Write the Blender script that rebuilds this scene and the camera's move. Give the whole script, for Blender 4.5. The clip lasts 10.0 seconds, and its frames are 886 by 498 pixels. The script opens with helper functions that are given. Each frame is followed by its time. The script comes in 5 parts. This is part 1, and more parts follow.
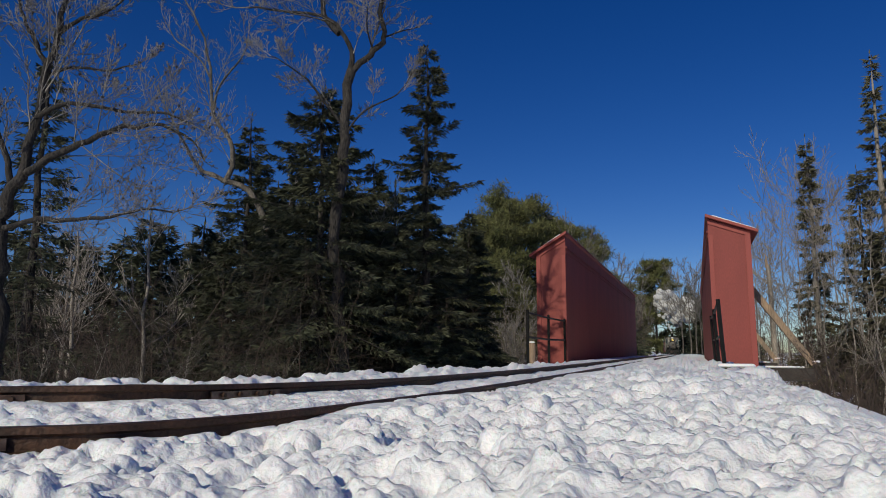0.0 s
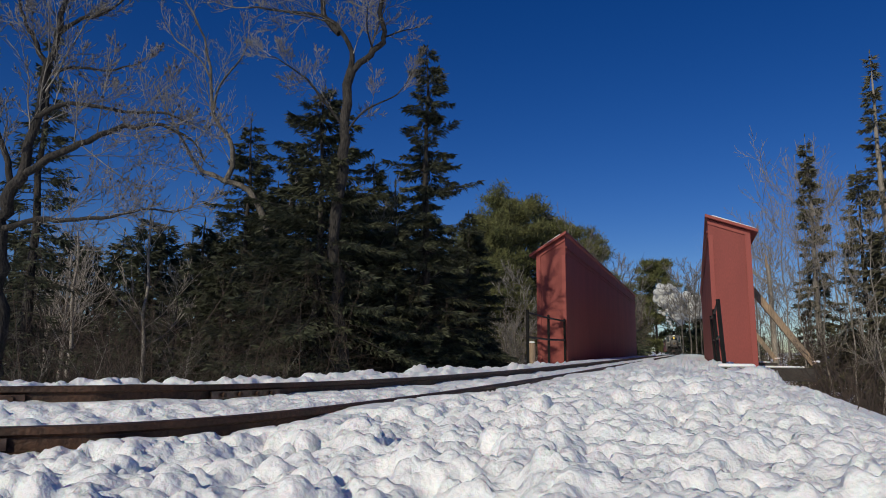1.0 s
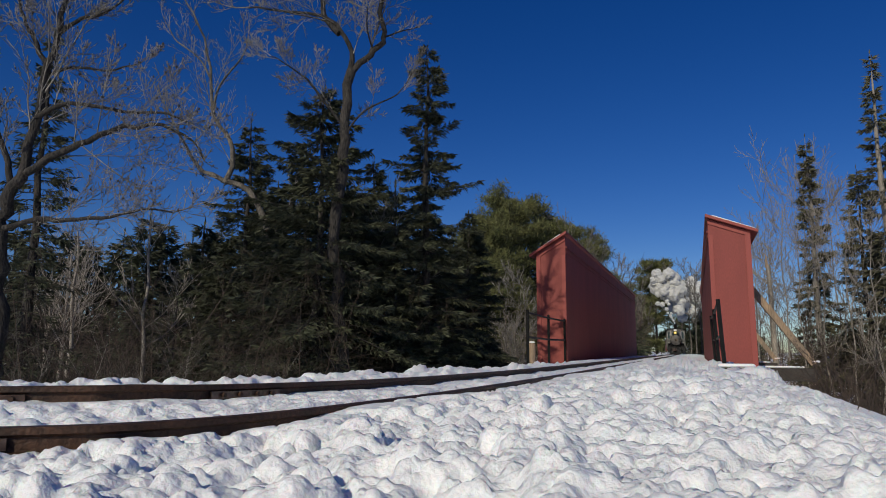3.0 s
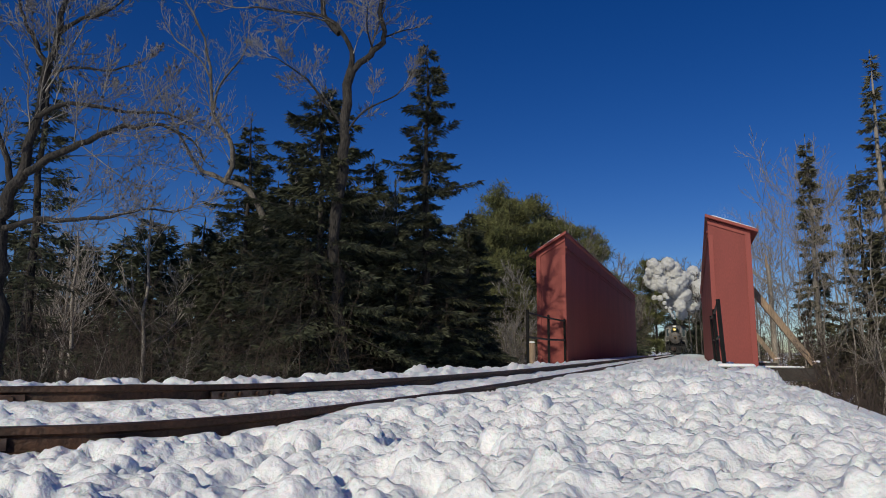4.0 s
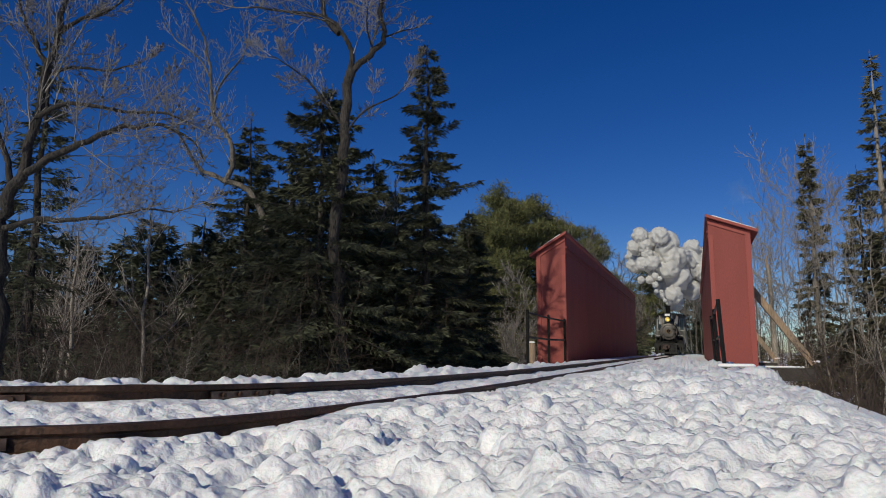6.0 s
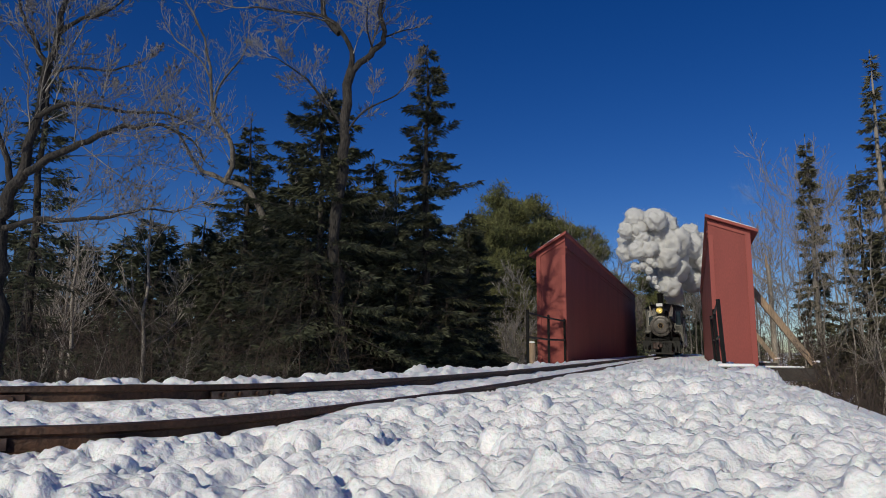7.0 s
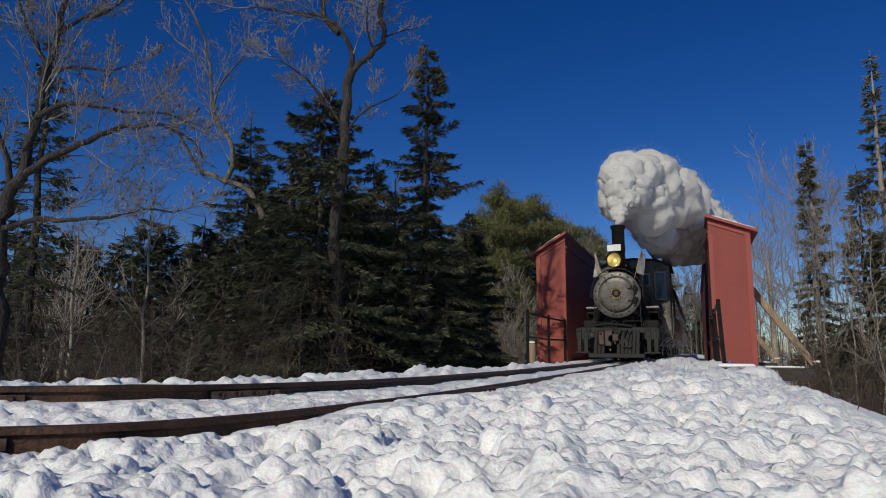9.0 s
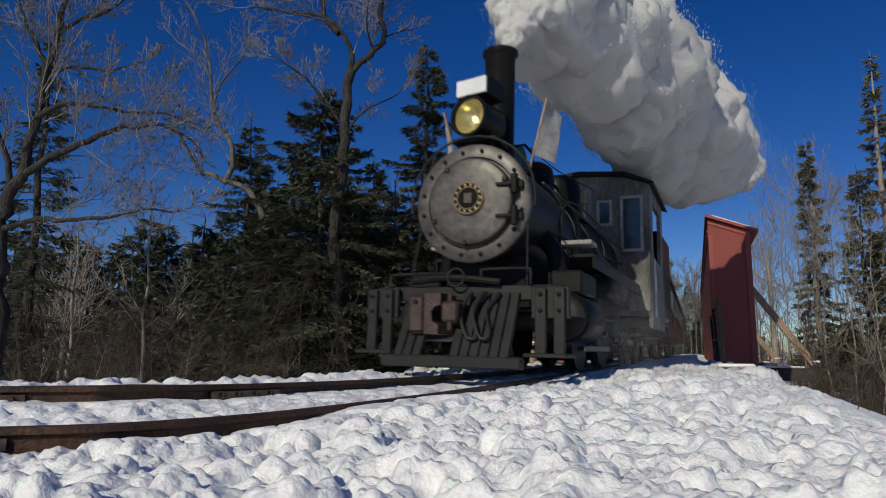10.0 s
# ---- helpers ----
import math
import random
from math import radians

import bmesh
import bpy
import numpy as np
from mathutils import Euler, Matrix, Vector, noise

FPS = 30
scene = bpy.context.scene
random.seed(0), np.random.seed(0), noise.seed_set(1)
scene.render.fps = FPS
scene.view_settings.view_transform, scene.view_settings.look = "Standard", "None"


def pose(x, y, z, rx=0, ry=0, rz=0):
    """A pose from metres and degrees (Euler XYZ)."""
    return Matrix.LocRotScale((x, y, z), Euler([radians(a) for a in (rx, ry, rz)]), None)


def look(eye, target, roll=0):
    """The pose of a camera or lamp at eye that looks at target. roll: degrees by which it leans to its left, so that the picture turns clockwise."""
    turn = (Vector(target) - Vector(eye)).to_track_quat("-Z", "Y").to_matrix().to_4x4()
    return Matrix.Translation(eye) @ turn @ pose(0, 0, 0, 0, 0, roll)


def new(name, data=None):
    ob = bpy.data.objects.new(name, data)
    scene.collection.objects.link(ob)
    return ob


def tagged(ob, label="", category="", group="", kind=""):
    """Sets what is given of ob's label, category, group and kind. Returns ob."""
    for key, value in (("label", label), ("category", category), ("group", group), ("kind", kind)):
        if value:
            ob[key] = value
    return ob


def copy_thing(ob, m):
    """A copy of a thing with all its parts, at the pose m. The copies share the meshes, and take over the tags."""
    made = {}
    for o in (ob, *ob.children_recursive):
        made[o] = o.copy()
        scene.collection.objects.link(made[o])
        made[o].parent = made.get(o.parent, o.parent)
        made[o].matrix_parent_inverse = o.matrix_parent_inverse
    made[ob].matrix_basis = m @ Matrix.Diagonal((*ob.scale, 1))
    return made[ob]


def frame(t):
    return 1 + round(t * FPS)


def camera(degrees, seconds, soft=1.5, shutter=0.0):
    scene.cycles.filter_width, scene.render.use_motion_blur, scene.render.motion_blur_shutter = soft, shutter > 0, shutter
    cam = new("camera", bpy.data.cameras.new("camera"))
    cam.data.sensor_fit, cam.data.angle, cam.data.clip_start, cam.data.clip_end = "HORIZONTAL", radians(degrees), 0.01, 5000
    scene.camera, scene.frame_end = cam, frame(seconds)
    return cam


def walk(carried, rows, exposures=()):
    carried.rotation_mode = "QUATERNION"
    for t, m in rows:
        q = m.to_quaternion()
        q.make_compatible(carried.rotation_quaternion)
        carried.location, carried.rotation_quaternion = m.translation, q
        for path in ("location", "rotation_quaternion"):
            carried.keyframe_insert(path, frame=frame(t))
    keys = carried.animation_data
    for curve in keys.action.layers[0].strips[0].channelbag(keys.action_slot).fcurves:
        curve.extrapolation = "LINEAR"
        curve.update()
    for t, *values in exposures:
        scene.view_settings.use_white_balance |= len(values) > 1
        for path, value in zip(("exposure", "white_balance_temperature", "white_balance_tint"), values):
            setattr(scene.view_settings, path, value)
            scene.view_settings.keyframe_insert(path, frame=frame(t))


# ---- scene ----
# the bridge runs along +y, rails at z = 0; the viewpoint stands beside the track, low over the snow
YAW, PITCH = 21.3, 8.83
EYE = (0.0, 0.0, 0.235)
AIM = (-math.sin(radians(YAW)) * math.cos(radians(PITCH)), math.cos(radians(YAW)) * math.cos(radians(PITCH)), math.sin(radians(PITCH)))
cam = camera(69.0, 10.0, soft=1.0, shutter=0.15)
STAND = look(EYE, tuple(EYE[i] + AIM[i] * 10 for i in range(3)), 0.5)
walk(cam, [(0.0, STAND), (10.0, STAND)])

# ---- light ----
SUN_WAY = Vector((-0.13, -0.85, 0.49)).normalized()
SKY_STRENGTH = 0.063
world = bpy.data.worlds.new("winter_sky")
scene.world = world
world.use_nodes = True
wn = world.node_tree
sky = wn.nodes.new("ShaderNodeTexSky")
sky.sky_type, sky.sun_disc = "NISHITA", False
sky.sun_elevation = math.asin(SUN_WAY.z)
sky.sun_rotation = math.atan2(SUN_WAY.x, SUN_WAY.y)
sky.altitude, sky.air_density, sky.dust_density, sky.ozone_density = 1200, 1.0, 0.15, 4.5
deep = wn.nodes.new("ShaderNodeHueSaturation")
deep.inputs["Hue"].default_value, deep.inputs["Saturation"].default_value = 0.518, 1.30
wn.links.new(sky.outputs[0], deep.inputs["Color"])
wn.links.new(deep.outputs[0], wn.nodes["Background"].inputs[0])
wn.nodes["Background"].inputs[1].default_value = SKY_STRENGTH
sun = new("sun", bpy.data.lights.new("sun", "SUN"))
sun.data.energy, sun.data.angle, sun.data.color = 2.9, radians(0.55), (1.0, 0.94, 0.76)
sun.matrix_world = look((0, 0, 0), tuple(-SUN_WAY))
scene.view_settings.exposure = 0.0


# ---- materials ----
def mat(name, colour, rough=0.8, metal=0.0, grain=30.0, vary=0.25, bump=0.3, blotch=2.0, other=None, coords="Object", stretch=(1, 1, 1), shade_random=0.0, dist=0.01):
    """A surface with variation at two scales: fine grain and larger blotches that lean towards another colour."""
    m = bpy.data.materials.new(name)
    m.use_nodes = True
    nt = m.node_tree
    b = nt.nodes["Principled BSDF"]
    b.inputs["Roughness"].default_value, b.inputs["Metallic"].default_value = rough, metal
    tc = nt.nodes.new("ShaderNodeTexCoord")
    mp = nt.nodes.new("ShaderNodeMapping")
    mp.inputs["Scale"].default_value = stretch
    nt.links.new(tc.outputs[coords], mp.inputs["Vector"])
    fine, wide = nt.nodes.new("ShaderNodeTexNoise"), nt.nodes.new("ShaderNodeTexNoise")
    fine.inputs["Scale"].default_value, fine.inputs["Detail"].default_value = grain, 6
    wide.inputs["Scale"].default_value, wide.inputs["Detail"].default_value = blotch, 4
    nt.links.new(mp.outputs[0], fine.inputs["Vector"])
    nt.links.new(mp.outputs[0], wide.inputs["Vector"])
    other = other or tuple(c * 0.55 for c in colour)
    mix = nt.nodes.new("ShaderNodeMix")
    mix.data_type = "RGBA"
    ramp = nt.nodes.new("ShaderNodeMapRange")
    ramp.inputs["From Min"].default_value, ramp.inputs["From Max"].default_value = 0.35, 0.68
    nt.links.new(wide.outputs["Fac"], ramp.inputs["Value"])
    nt.links.new(ramp.outputs[0], mix.inputs["Factor"])
    mix.inputs["A"].default_value, mix.inputs["B"].default_value = (*colour, 1), (*other, 1)
    hsv = nt.nodes.new("ShaderNodeHueSaturation")
    val = nt.nodes.new("ShaderNodeMapRange")
    val.inputs["To Min"].default_value, val.inputs["To Max"].default_value = 1 - vary, 1 + vary
    val.inputs["From Min"].default_value, val.inputs["From Max"].default_value = 0.3, 0.7
    nt.links.new(fine.outputs["Fac"], val.inputs["Value"])
    nt.links.new(mix.outputs["Result"], hsv.inputs["Color"])
    last = val.outputs[0]
    if shade_random:
        info = nt.nodes.new("ShaderNodeNewGeometry")
        rnd = nt.nodes.new("ShaderNodeMapRange")
        rnd.inputs["To Min"].default_value, rnd.inputs["To Max"].default_value = 1 - shade_random, 1 + shade_random
        nt.links.new(info.outputs["Random Per Island"], rnd.inputs["Value"])
        mul = nt.nodes.new("ShaderNodeMath")
        mul.operation = "MULTIPLY"
        nt.links.new(last, mul.inputs[0]), nt.links.new(rnd.outputs[0], mul.inputs[1])
        last = mul.outputs[0]
    nt.links.new(last, hsv.inputs["Value"])
    nt.links.new(hsv.outputs[0], b.inputs["Base Color"])
    if bump:
        bp = nt.nodes.new("ShaderNodeBump")
        bp.inputs["Strength"].default_value, bp.inputs["Distance"].default_value = bump, dist
        nt.links.new(fine.outputs["Fac"], bp.inputs["Height"])
        nt.links.new(bp.outputs[0], b.inputs["Normal"])
    return m


def glow(m, colour, strength):
    b = m.node_tree.nodes["Principled BSDF"]
    b.inputs["Emission Color"].default_value, b.inputs["Emission Strength"].default_value = (*colour, 1), strength
    return m


SNOW = mat("snow", (0.88, 0.87, 0.86), 0.55, 0, 70, 0.05, 0.55, 9.0, (0.80, 0.80, 0.80), dist=0.009)
b = SNOW.node_tree.nodes["Principled BSDF"]
b.inputs["Subsurface Weight"].default_value, b.inputs["Subsurface Scale"].default_value = 0.12, 0.02
nt = SNOW.node_tree
crumb, clod = nt.nodes.new("ShaderNodeTexVoronoi"), nt.nodes.new("ShaderNodeBump")
crumb.feature = "SMOOTH_F1"
crumb.inputs["Scale"].default_value, crumb.inputs["Detail"].default_value, crumb.inputs["Smoothness"].default_value = 40.0, 1.0, 0.8
clod.invert = True
clod.inputs["Strength"].default_value, clod.inputs["Distance"].default_value = 0.36, 0.010
nt.links.new(nt.nodes["Mapping"].outputs[0], crumb.inputs["Vector"])
nt.links.new(crumb.outputs["Distance"], clod.inputs["Height"])
nt.links.new(nt.nodes["Bump"].outputs[0], clod.inputs["Normal"])
nt.links.new(clod.outputs[0], b.inputs["Normal"])
RED = mat("red_paint", (0.26, 0.054, 0.043), 0.75, 0, 60, 0.12, 0.25, 1.3, (0.20, 0.042, 0.035), stretch=(1, 1, 0.25))
RED_TRIM = mat("red_trim_paint", (0.28, 0.058, 0.045), 0.7, 0, 80, 0.12, 0.2, 2.0, (0.27, 0.055, 0.045))
RUST = mat("rusty_rail", (0.085, 0.040, 0.022), 0.6, 0.35, 70, 0.45, 0.5, 6.0, (0.03, 0.017, 0.012), stretch=(1, 1, 1))
RAILTOP = mat("worn_rail_head", (0.16, 0.12, 0.10), 0.35, 0.8, 60, 0.3, 0.2, 5.0, (0.10, 0.06, 0.045))
TIMBER = mat("weathered_timber", (0.36, 0.24, 0.15), 0.85, 0, 40, 0.3, 0.6, 3.0, (0.20, 0.15, 0.11), stretch=(1, 1, 0.15))
DARKWOOD = mat("creosoted_timber", (0.045, 0.036, 0.03), 0.8, 0, 40, 0.3, 0.5, 3.0)
IRON = mat("black_iron", (0.012, 0.012, 0.012), 0.5, 0.2, 50, 0.25, 0.08, 4.0, (0.018, 0.017, 0.016))
BLACK = mat("black_locomotive_paint", (0.008, 0.008, 0.0085), 0.36, 0.0, 40, 0.3, 0.05, 3.0, (0.014, 0.013, 0.012))
GRAPHITE = mat("graphite_smokebox", (0.115, 0.103, 0.094), 0.42, 0.25, 18, 0.30, 0.06, 3.5, (0.050, 0.045, 0.042))
STEEL = mat("worn_grey_steel", (0.024, 0.023, 0.022), 0.5, 0.1, 50, 0.3, 0.08, 5.0, (0.015, 0.0145, 0.014))
BRIGHT = mat("bright_steel", (0.45, 0.45, 0.44), 0.3, 0.9, 50, 0.2, 0.1, 5.0)
PLATE = mat("dull_bronze", (0.30, 0.21, 0.12), 0.35, 0.8, 60, 0.25, 0.1, 9.0, (0.18, 0.12, 0.07))
GREYWOOD = mat("grey_step_board", (0.30, 0.29, 0.27), 0.75, 0, 40, 0.25, 0.3, 5.0, (0.2, 0.19, 0.18), stretch=(1, 0.2, 1))
BRASS = mat("brass", (0.50, 0.34, 0.17), 0.28, 0.95, 40, 0.15, 0.1, 6.0, (0.45, 0.30, 0.11))
WHITE = mat("white_panel", (0.72, 0.72, 0.70), 0.6, 0, 40, 0.06, 0.1, 5.0, (0.62, 0.62, 0.60))
CLOTH = mat("flag_cloth", (0.42, 0.40, 0.37), 0.9, 0, 60, 0.2, 0.4, 9.0, (0.25, 0.235, 0.22))
LAMP = glow(mat("headlight_reflector", (0.55, 0.50, 0.26), 0.22, 0.7, 20, 0.1, 0.0, 6.0, (0.50, 0.43, 0.18)), (1.0, 0.80, 0.35), 0.05)
BULB = glow(mat("headlight_bulb", (1, 0.9, 0.6), 0.3, 0), (1.0, 0.75, 0.35), 2.0)
GLASS = mat("cab_glass", (0.04, 0.06, 0.07), 0.08, 0, 20, 0.1, 0.0)
CABWOOD = mat("worn_black_cab_boards", (0.16, 0.15, 0.135), 0.6, 0, 30, 0.45, 0.4, 4.0, (0.026, 0.025, 0.024), stretch=(1, 1, 0.3))
MAROON = mat("maroon_coach_paint", (0.20, 0.035, 0.03), 0.5, 0, 40, 0.15, 0.1, 3.0)
RUSTBOX = mat("rusted_brown_iron", (0.060, 0.034, 0.028), 0.5, 0.2, 40, 0.35, 0.3, 6.0, (0.03, 0.02, 0.018))
BARK = mat("grey_bark", (0.046, 0.039, 0.034), 0.95, 0, 38, 0.65, 1.0, 9.0, (0.016, 0.014, 0.013), stretch=(1, 1, 0.3), dist=0.04)
MIDBARK = mat("weathered_dead_bark", (0.15, 0.13, 0.11), 0.95, 0, 38, 0.5, 0.9, 7.0, (0.05, 0.043, 0.036), stretch=(1, 1, 0.4), dist=0.03)
TWIGBARK = mat("grey_twig_bark", (0.25, 0.225, 0.20), 0.9, 0, 12, 0.3, 0, 2.0, (0.085, 0.075, 0.065), shade_random=0.35)
PALEBARK = mat("pale_bark", (0.30, 0.26, 0.22), 0.9, 0, 26, 0.35, 0.6, 3.0, (0.16, 0.14, 0.12), stretch=(1, 1, 0.35), dist=0.02)
TWIG = mat("brush_twigs", (0.07, 0.046, 0.034), 0.9, 0, 10, 0.2, 0, 1.0, (0.04, 0.028, 0.022), shade_random=0.35)
# lighter counterpart of brush_twigs: sunlight on the open scrub is in its colour
SUNLIT_TWIG = mat("sunlit_twigs", (0.25, 0.19, 0.14), 0.9, 0, 10, 0.2, 0, 1.0, (0.13, 0.105, 0.085), shade_random=0.35)
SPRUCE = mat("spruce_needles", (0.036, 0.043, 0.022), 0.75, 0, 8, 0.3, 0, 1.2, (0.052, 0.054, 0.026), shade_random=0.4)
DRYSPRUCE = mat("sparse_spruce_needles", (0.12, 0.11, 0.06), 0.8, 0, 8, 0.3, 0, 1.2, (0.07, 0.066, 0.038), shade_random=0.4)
PINE = mat("pine_needles", (0.115, 0.112, 0.036), 0.75, 0, 8, 0.25, 0, 0.8, (0.085, 0.095, 0.03), shade_random=0.4)

for m, shine in ((BLACK, 0.08), (IRON, 0.10), (STEEL, 0.25), (GRAPHITE, 0.35)):
    m.node_tree.nodes["Principled BSDF"].inputs["Specular IOR Level"].default_value = shine


# ---- mesh building ----
class Build:
    """Collects vertices and faces of one mesh."""

    def __init__(self):
        self.v, self.f = [], []

    def box(self, x0, x1, y0, y1, z0, z1, bevel=0.0):
        n = len(self.v)
        c = bevel
        if not c:
            self.v += [(x, y, z) for z in (z0, z1) for x, y in ((x0, y0), (x1, y0), (x1, y1), (x0, y1))]
            self.f += [[n + i for i in q] for q in ((3, 2, 1, 0), (4, 5, 6, 7), (0, 1, 5, 4), (1, 2, 6, 5), (2, 3, 7, 6), (3, 0, 4, 7))]
            return self
        for z, k in ((z0, c), (z0 + c, 0), (z1 - c, 0), (z1, c)):
            self.v += [(x0 + c, y0 + k, z), (x1 - c, y0 + k, z), (x1 - k, y0 + c, z), (x1 - k, y1 - c, z), (x1 - c, y1 - k, z), (x0 + c, y1 - k, z), (x0 + k, y1 - c, z), (x0 + k, y0 + c, z)]
        for r in range(3):
            for i in range(8):
                j = (i + 1) % 8
                self.f.append([n + 8 * r + i, n + 8 * r + j, n + 8 * r + 8 + j, n + 8 * r + 8 + i])
        self.f += [[n + i for i in range(7, -1, -1)], [n + 24 + i for i in range(8)]]
        return self

    def prism(self, profile, axis, a, b):
        """A closed profile of (u, v), drawn out along an axis: x takes (y, z), y takes (x, z), z takes (x, y)."""
        n, k = len(self.v), len(profile)
        for t in (a, b):
            self.v += [{"x": (t, u, v), "y": (u, t, v), "z": (u, v, t)}[axis] for u, v in profile]
        self.f += [[n + i, n + (i + 1) % k, n + k + (i + 1) % k, n + k + i] for i in range(k)]
        self.f += [[n + i for i in range(k - 1, -1, -1)], [n + k + i for i in range(k)]]
        return self

    def turn(self, profile, centre=(0, 0, 0), axis="z", sides=24, cap=True):
        """A profile of (radius, height) turned round an axis through centre."""
        n, k = len(self.v), len(profile)
        for i in range(sides):
            a = 2 * math.pi * i / sides
            for r, h in profile:
                u, v = r * math.cos(a), r * math.sin(a)
                p = {"z": (u, v, h), "y": (u, h, v), "x": (h, u, v)}[axis]
                self.v.append((centre[0] + p[0], centre[1] + p[1], centre[2] + p[2]))
        for i in range(sides):
            j = (i + 1) % sides
            for q in range(k - 1):
                self.f.append([n + i * k + q, n + j * k + q, n + j * k + q + 1, n + i * k + q + 1])
        if cap and profile[0][0] > 1e-6:
            self.f.append([n + i * k for i in range(sides - 1, -1, -1)])
        if cap and profile[-1][0] > 1e-6:
            self.f.append([n + i * k + k - 1 for i in range(sides)])
        return self

    def tube(self, pts, radii, sides=5, cap=True):
        n = len(self.v)
        pts = [Vector(p) for p in pts]
        if not isinstance(radii, (list, tuple)):
            radii = [radii] * len(pts)
        side = None
        for i, p in enumerate(pts):
            d = (pts[min(i + 1, len(pts) - 1)] - pts[max(i - 1, 0)]).normalized()
            if side is None:
                side = d.orthogonal().normalized()
            else:
                side = side - d * side.dot(d)
                side = side.normalized() if side.length > 1e-6 else d.orthogonal().normalized()
            other = d.cross(side)
            for k in range(sides):
                a = 2 * math.pi * k / sides
                self.v.append(tuple(p + (side * math.cos(a) + other * math.sin(a)) * radii[i]))
        for i in range(len(pts) - 1):
            for k in range(sides):
                j = (k + 1) % sides
                self.f.append([n + i * sides + k, n + i * sides + j, n + (i + 1) * sides + j, n + (i + 1) * sides + k])
        if cap and sides > 2:
            self.f += [[n + k for k in range(sides - 1, -1, -1)], [n + (len(pts) - 1) * sides + k for k in range(sides)]]
        return self

    def mesh(self, name, smooth=False):
        me = bpy.data.meshes.new(name)
        me.from_pydata(self.v, [], self.f)
        if smooth:
            me.shade_smooth()
            me.set_sharp_from_angle(angle=radians(40))
        return me


def part(name, b, material, parent=None, label="", smooth=True):
    """One mesh object, under a thing or under a part."""
    me = b if isinstance(b, bpy.types.Mesh) else b.mesh(name, smooth)
    if not me.materials:
        me.materials.append(material)
    ob = new(name, me)
    if parent is not None:
        ob.parent = parent
    return tagged(ob, label)


def thing(name, label, category, at=(0, 0, 0), group="", rz=0.0):
    ob = new(name)
    ob.empty_display_size = 0.2
    ob.matrix_basis = pose(*at, 0, 0, rz)
    return tagged(ob, label, category, group)


def smoothline(pts, n=8):
    """A soft curve through a few points."""
    pts = [Vector(p) for p in pts]
    out = []
    for i in range(len(pts) - 1):
        p0, p1, p2, p3 = pts[max(i - 1, 0)], pts[i], pts[i + 1], pts[min(i + 2, len(pts) - 1)]
        for k in range(n):
            t = k / n
            out.append(0.5 * (2 * p1 + (p2 - p0) * t + (2 * p0 - 5 * p1 + 4 * p2 - p3) * t * t + (3 * p1 - p0 - 3 * p2 + p3) * t ** 3))
    return out + [pts[-1]]


def polar(bearing, dist, z=0.0):
    """A place by its bearing, in degrees to the right of the viewpoint's axis, and its depth along that axis."""
    c, s = math.cos(radians(YAW)), math.sin(radians(YAW))
    side = dist * math.tan(radians(bearing))
    return (side * c - dist * s, side * s + dist * c, z)


# ---- track line ----
GAUGE = 0.61
TRACK_X = -1.54
NEAR_LINE = smoothline([(-7.0, -0.6, 0), (-4.2, 0.2, 0), (-2.9, 0.72, 0), (-2.3, 1.02, 0), (-1.9, 1.33, 0), (-1.68, 1.54, 0), (-1.53, 1.84, 0), (-1.44, 2.2, 0), (-1.36, 2.87, 0), (-1.3, 3.9, 0), (-1.25, 6, 0), (-1.235, 9, 0), (-1.235, 14, 0), (-1.235, 20, 0), (-1.235, 45, 0)], 8)


def track_x(y):
    """The middle of the track: straight over the bridge, then bending left in the distance."""
    return TRACK_X - 0.00055 * max(0.0, y - 45.0) ** 2


def track_z(y):
    return -0.00011 * max(0.0, y - 42.0) ** 2 if y < 100 else -0.37 - 0.0128 * (y - 100)


def cant(y):
    """How much higher the far rail lies than the near one."""
    return 0.012 + 0.072 * math.exp(-max(0.0, y - 1.8) / 2.2)


LINE = [Vector(p) for p in NEAR_LINE]
LINE += [Vector((track_x(y) + GAUGE / 2, y, track_z(y))) for y in range(50, 171, 6)]
FAR = []
for i, p in enumerate(LINE):
    d = (LINE[min(i + 1, len(LINE) - 1)] - LINE[max(i - 1, 0)]).normalized()
    FAR.append(Vector((p.x - d.y * GAUGE, p.y + d.x * GAUGE, p.z + cant(p.y))))


# ---- ground ----
def axis_steps(lo, hi, fine0, fine1, step, grow):
    mid = list(np.arange(fine0, fine1, step))
    up, s = [], step
    while (up[-1] if up else mid[-1]) < hi:
        s *= grow
        up.append((up[-1] if up else mid[-1]) + s)
    dn, s = [], step
    while (dn[-1] if dn else mid[0]) > lo:
        s *= grow
        dn.append((dn[-1] if dn else mid[0]) - s)
    return np.array(dn[::-1] + mid + up)


def fbm(x, y, scale, seed, octaves=4):
    """Smooth random relief on a grid, from a lattice of random values."""
    out, amp = np.zeros_like(x), 1.0
    for o in range(octaves):
        rs = np.random.RandomState(seed + o)
        lat = rs.rand(256, 256)
        u, v = x / scale * 2 ** o, y / scale * 2 ** o
        iu, iv = np.floor(u).astype(int), np.floor(v).astype(int)
        fu, fv = u - iu, v - iv
        fu, fv = fu * fu * (3 - 2 * fu), fv * fv * (3 - 2 * fv)
        g = lambda a, b: lat[a % 256, b % 256]
        out += amp * ((g(iu, iv) * (1 - fu) + g(iu + 1, iv) * fu) * (1 - fv) + (g(iu, iv + 1) * (1 - fu) + g(iu + 1, iv + 1) * fu) * fv - 0.5)
        amp *= 0.5
    return out


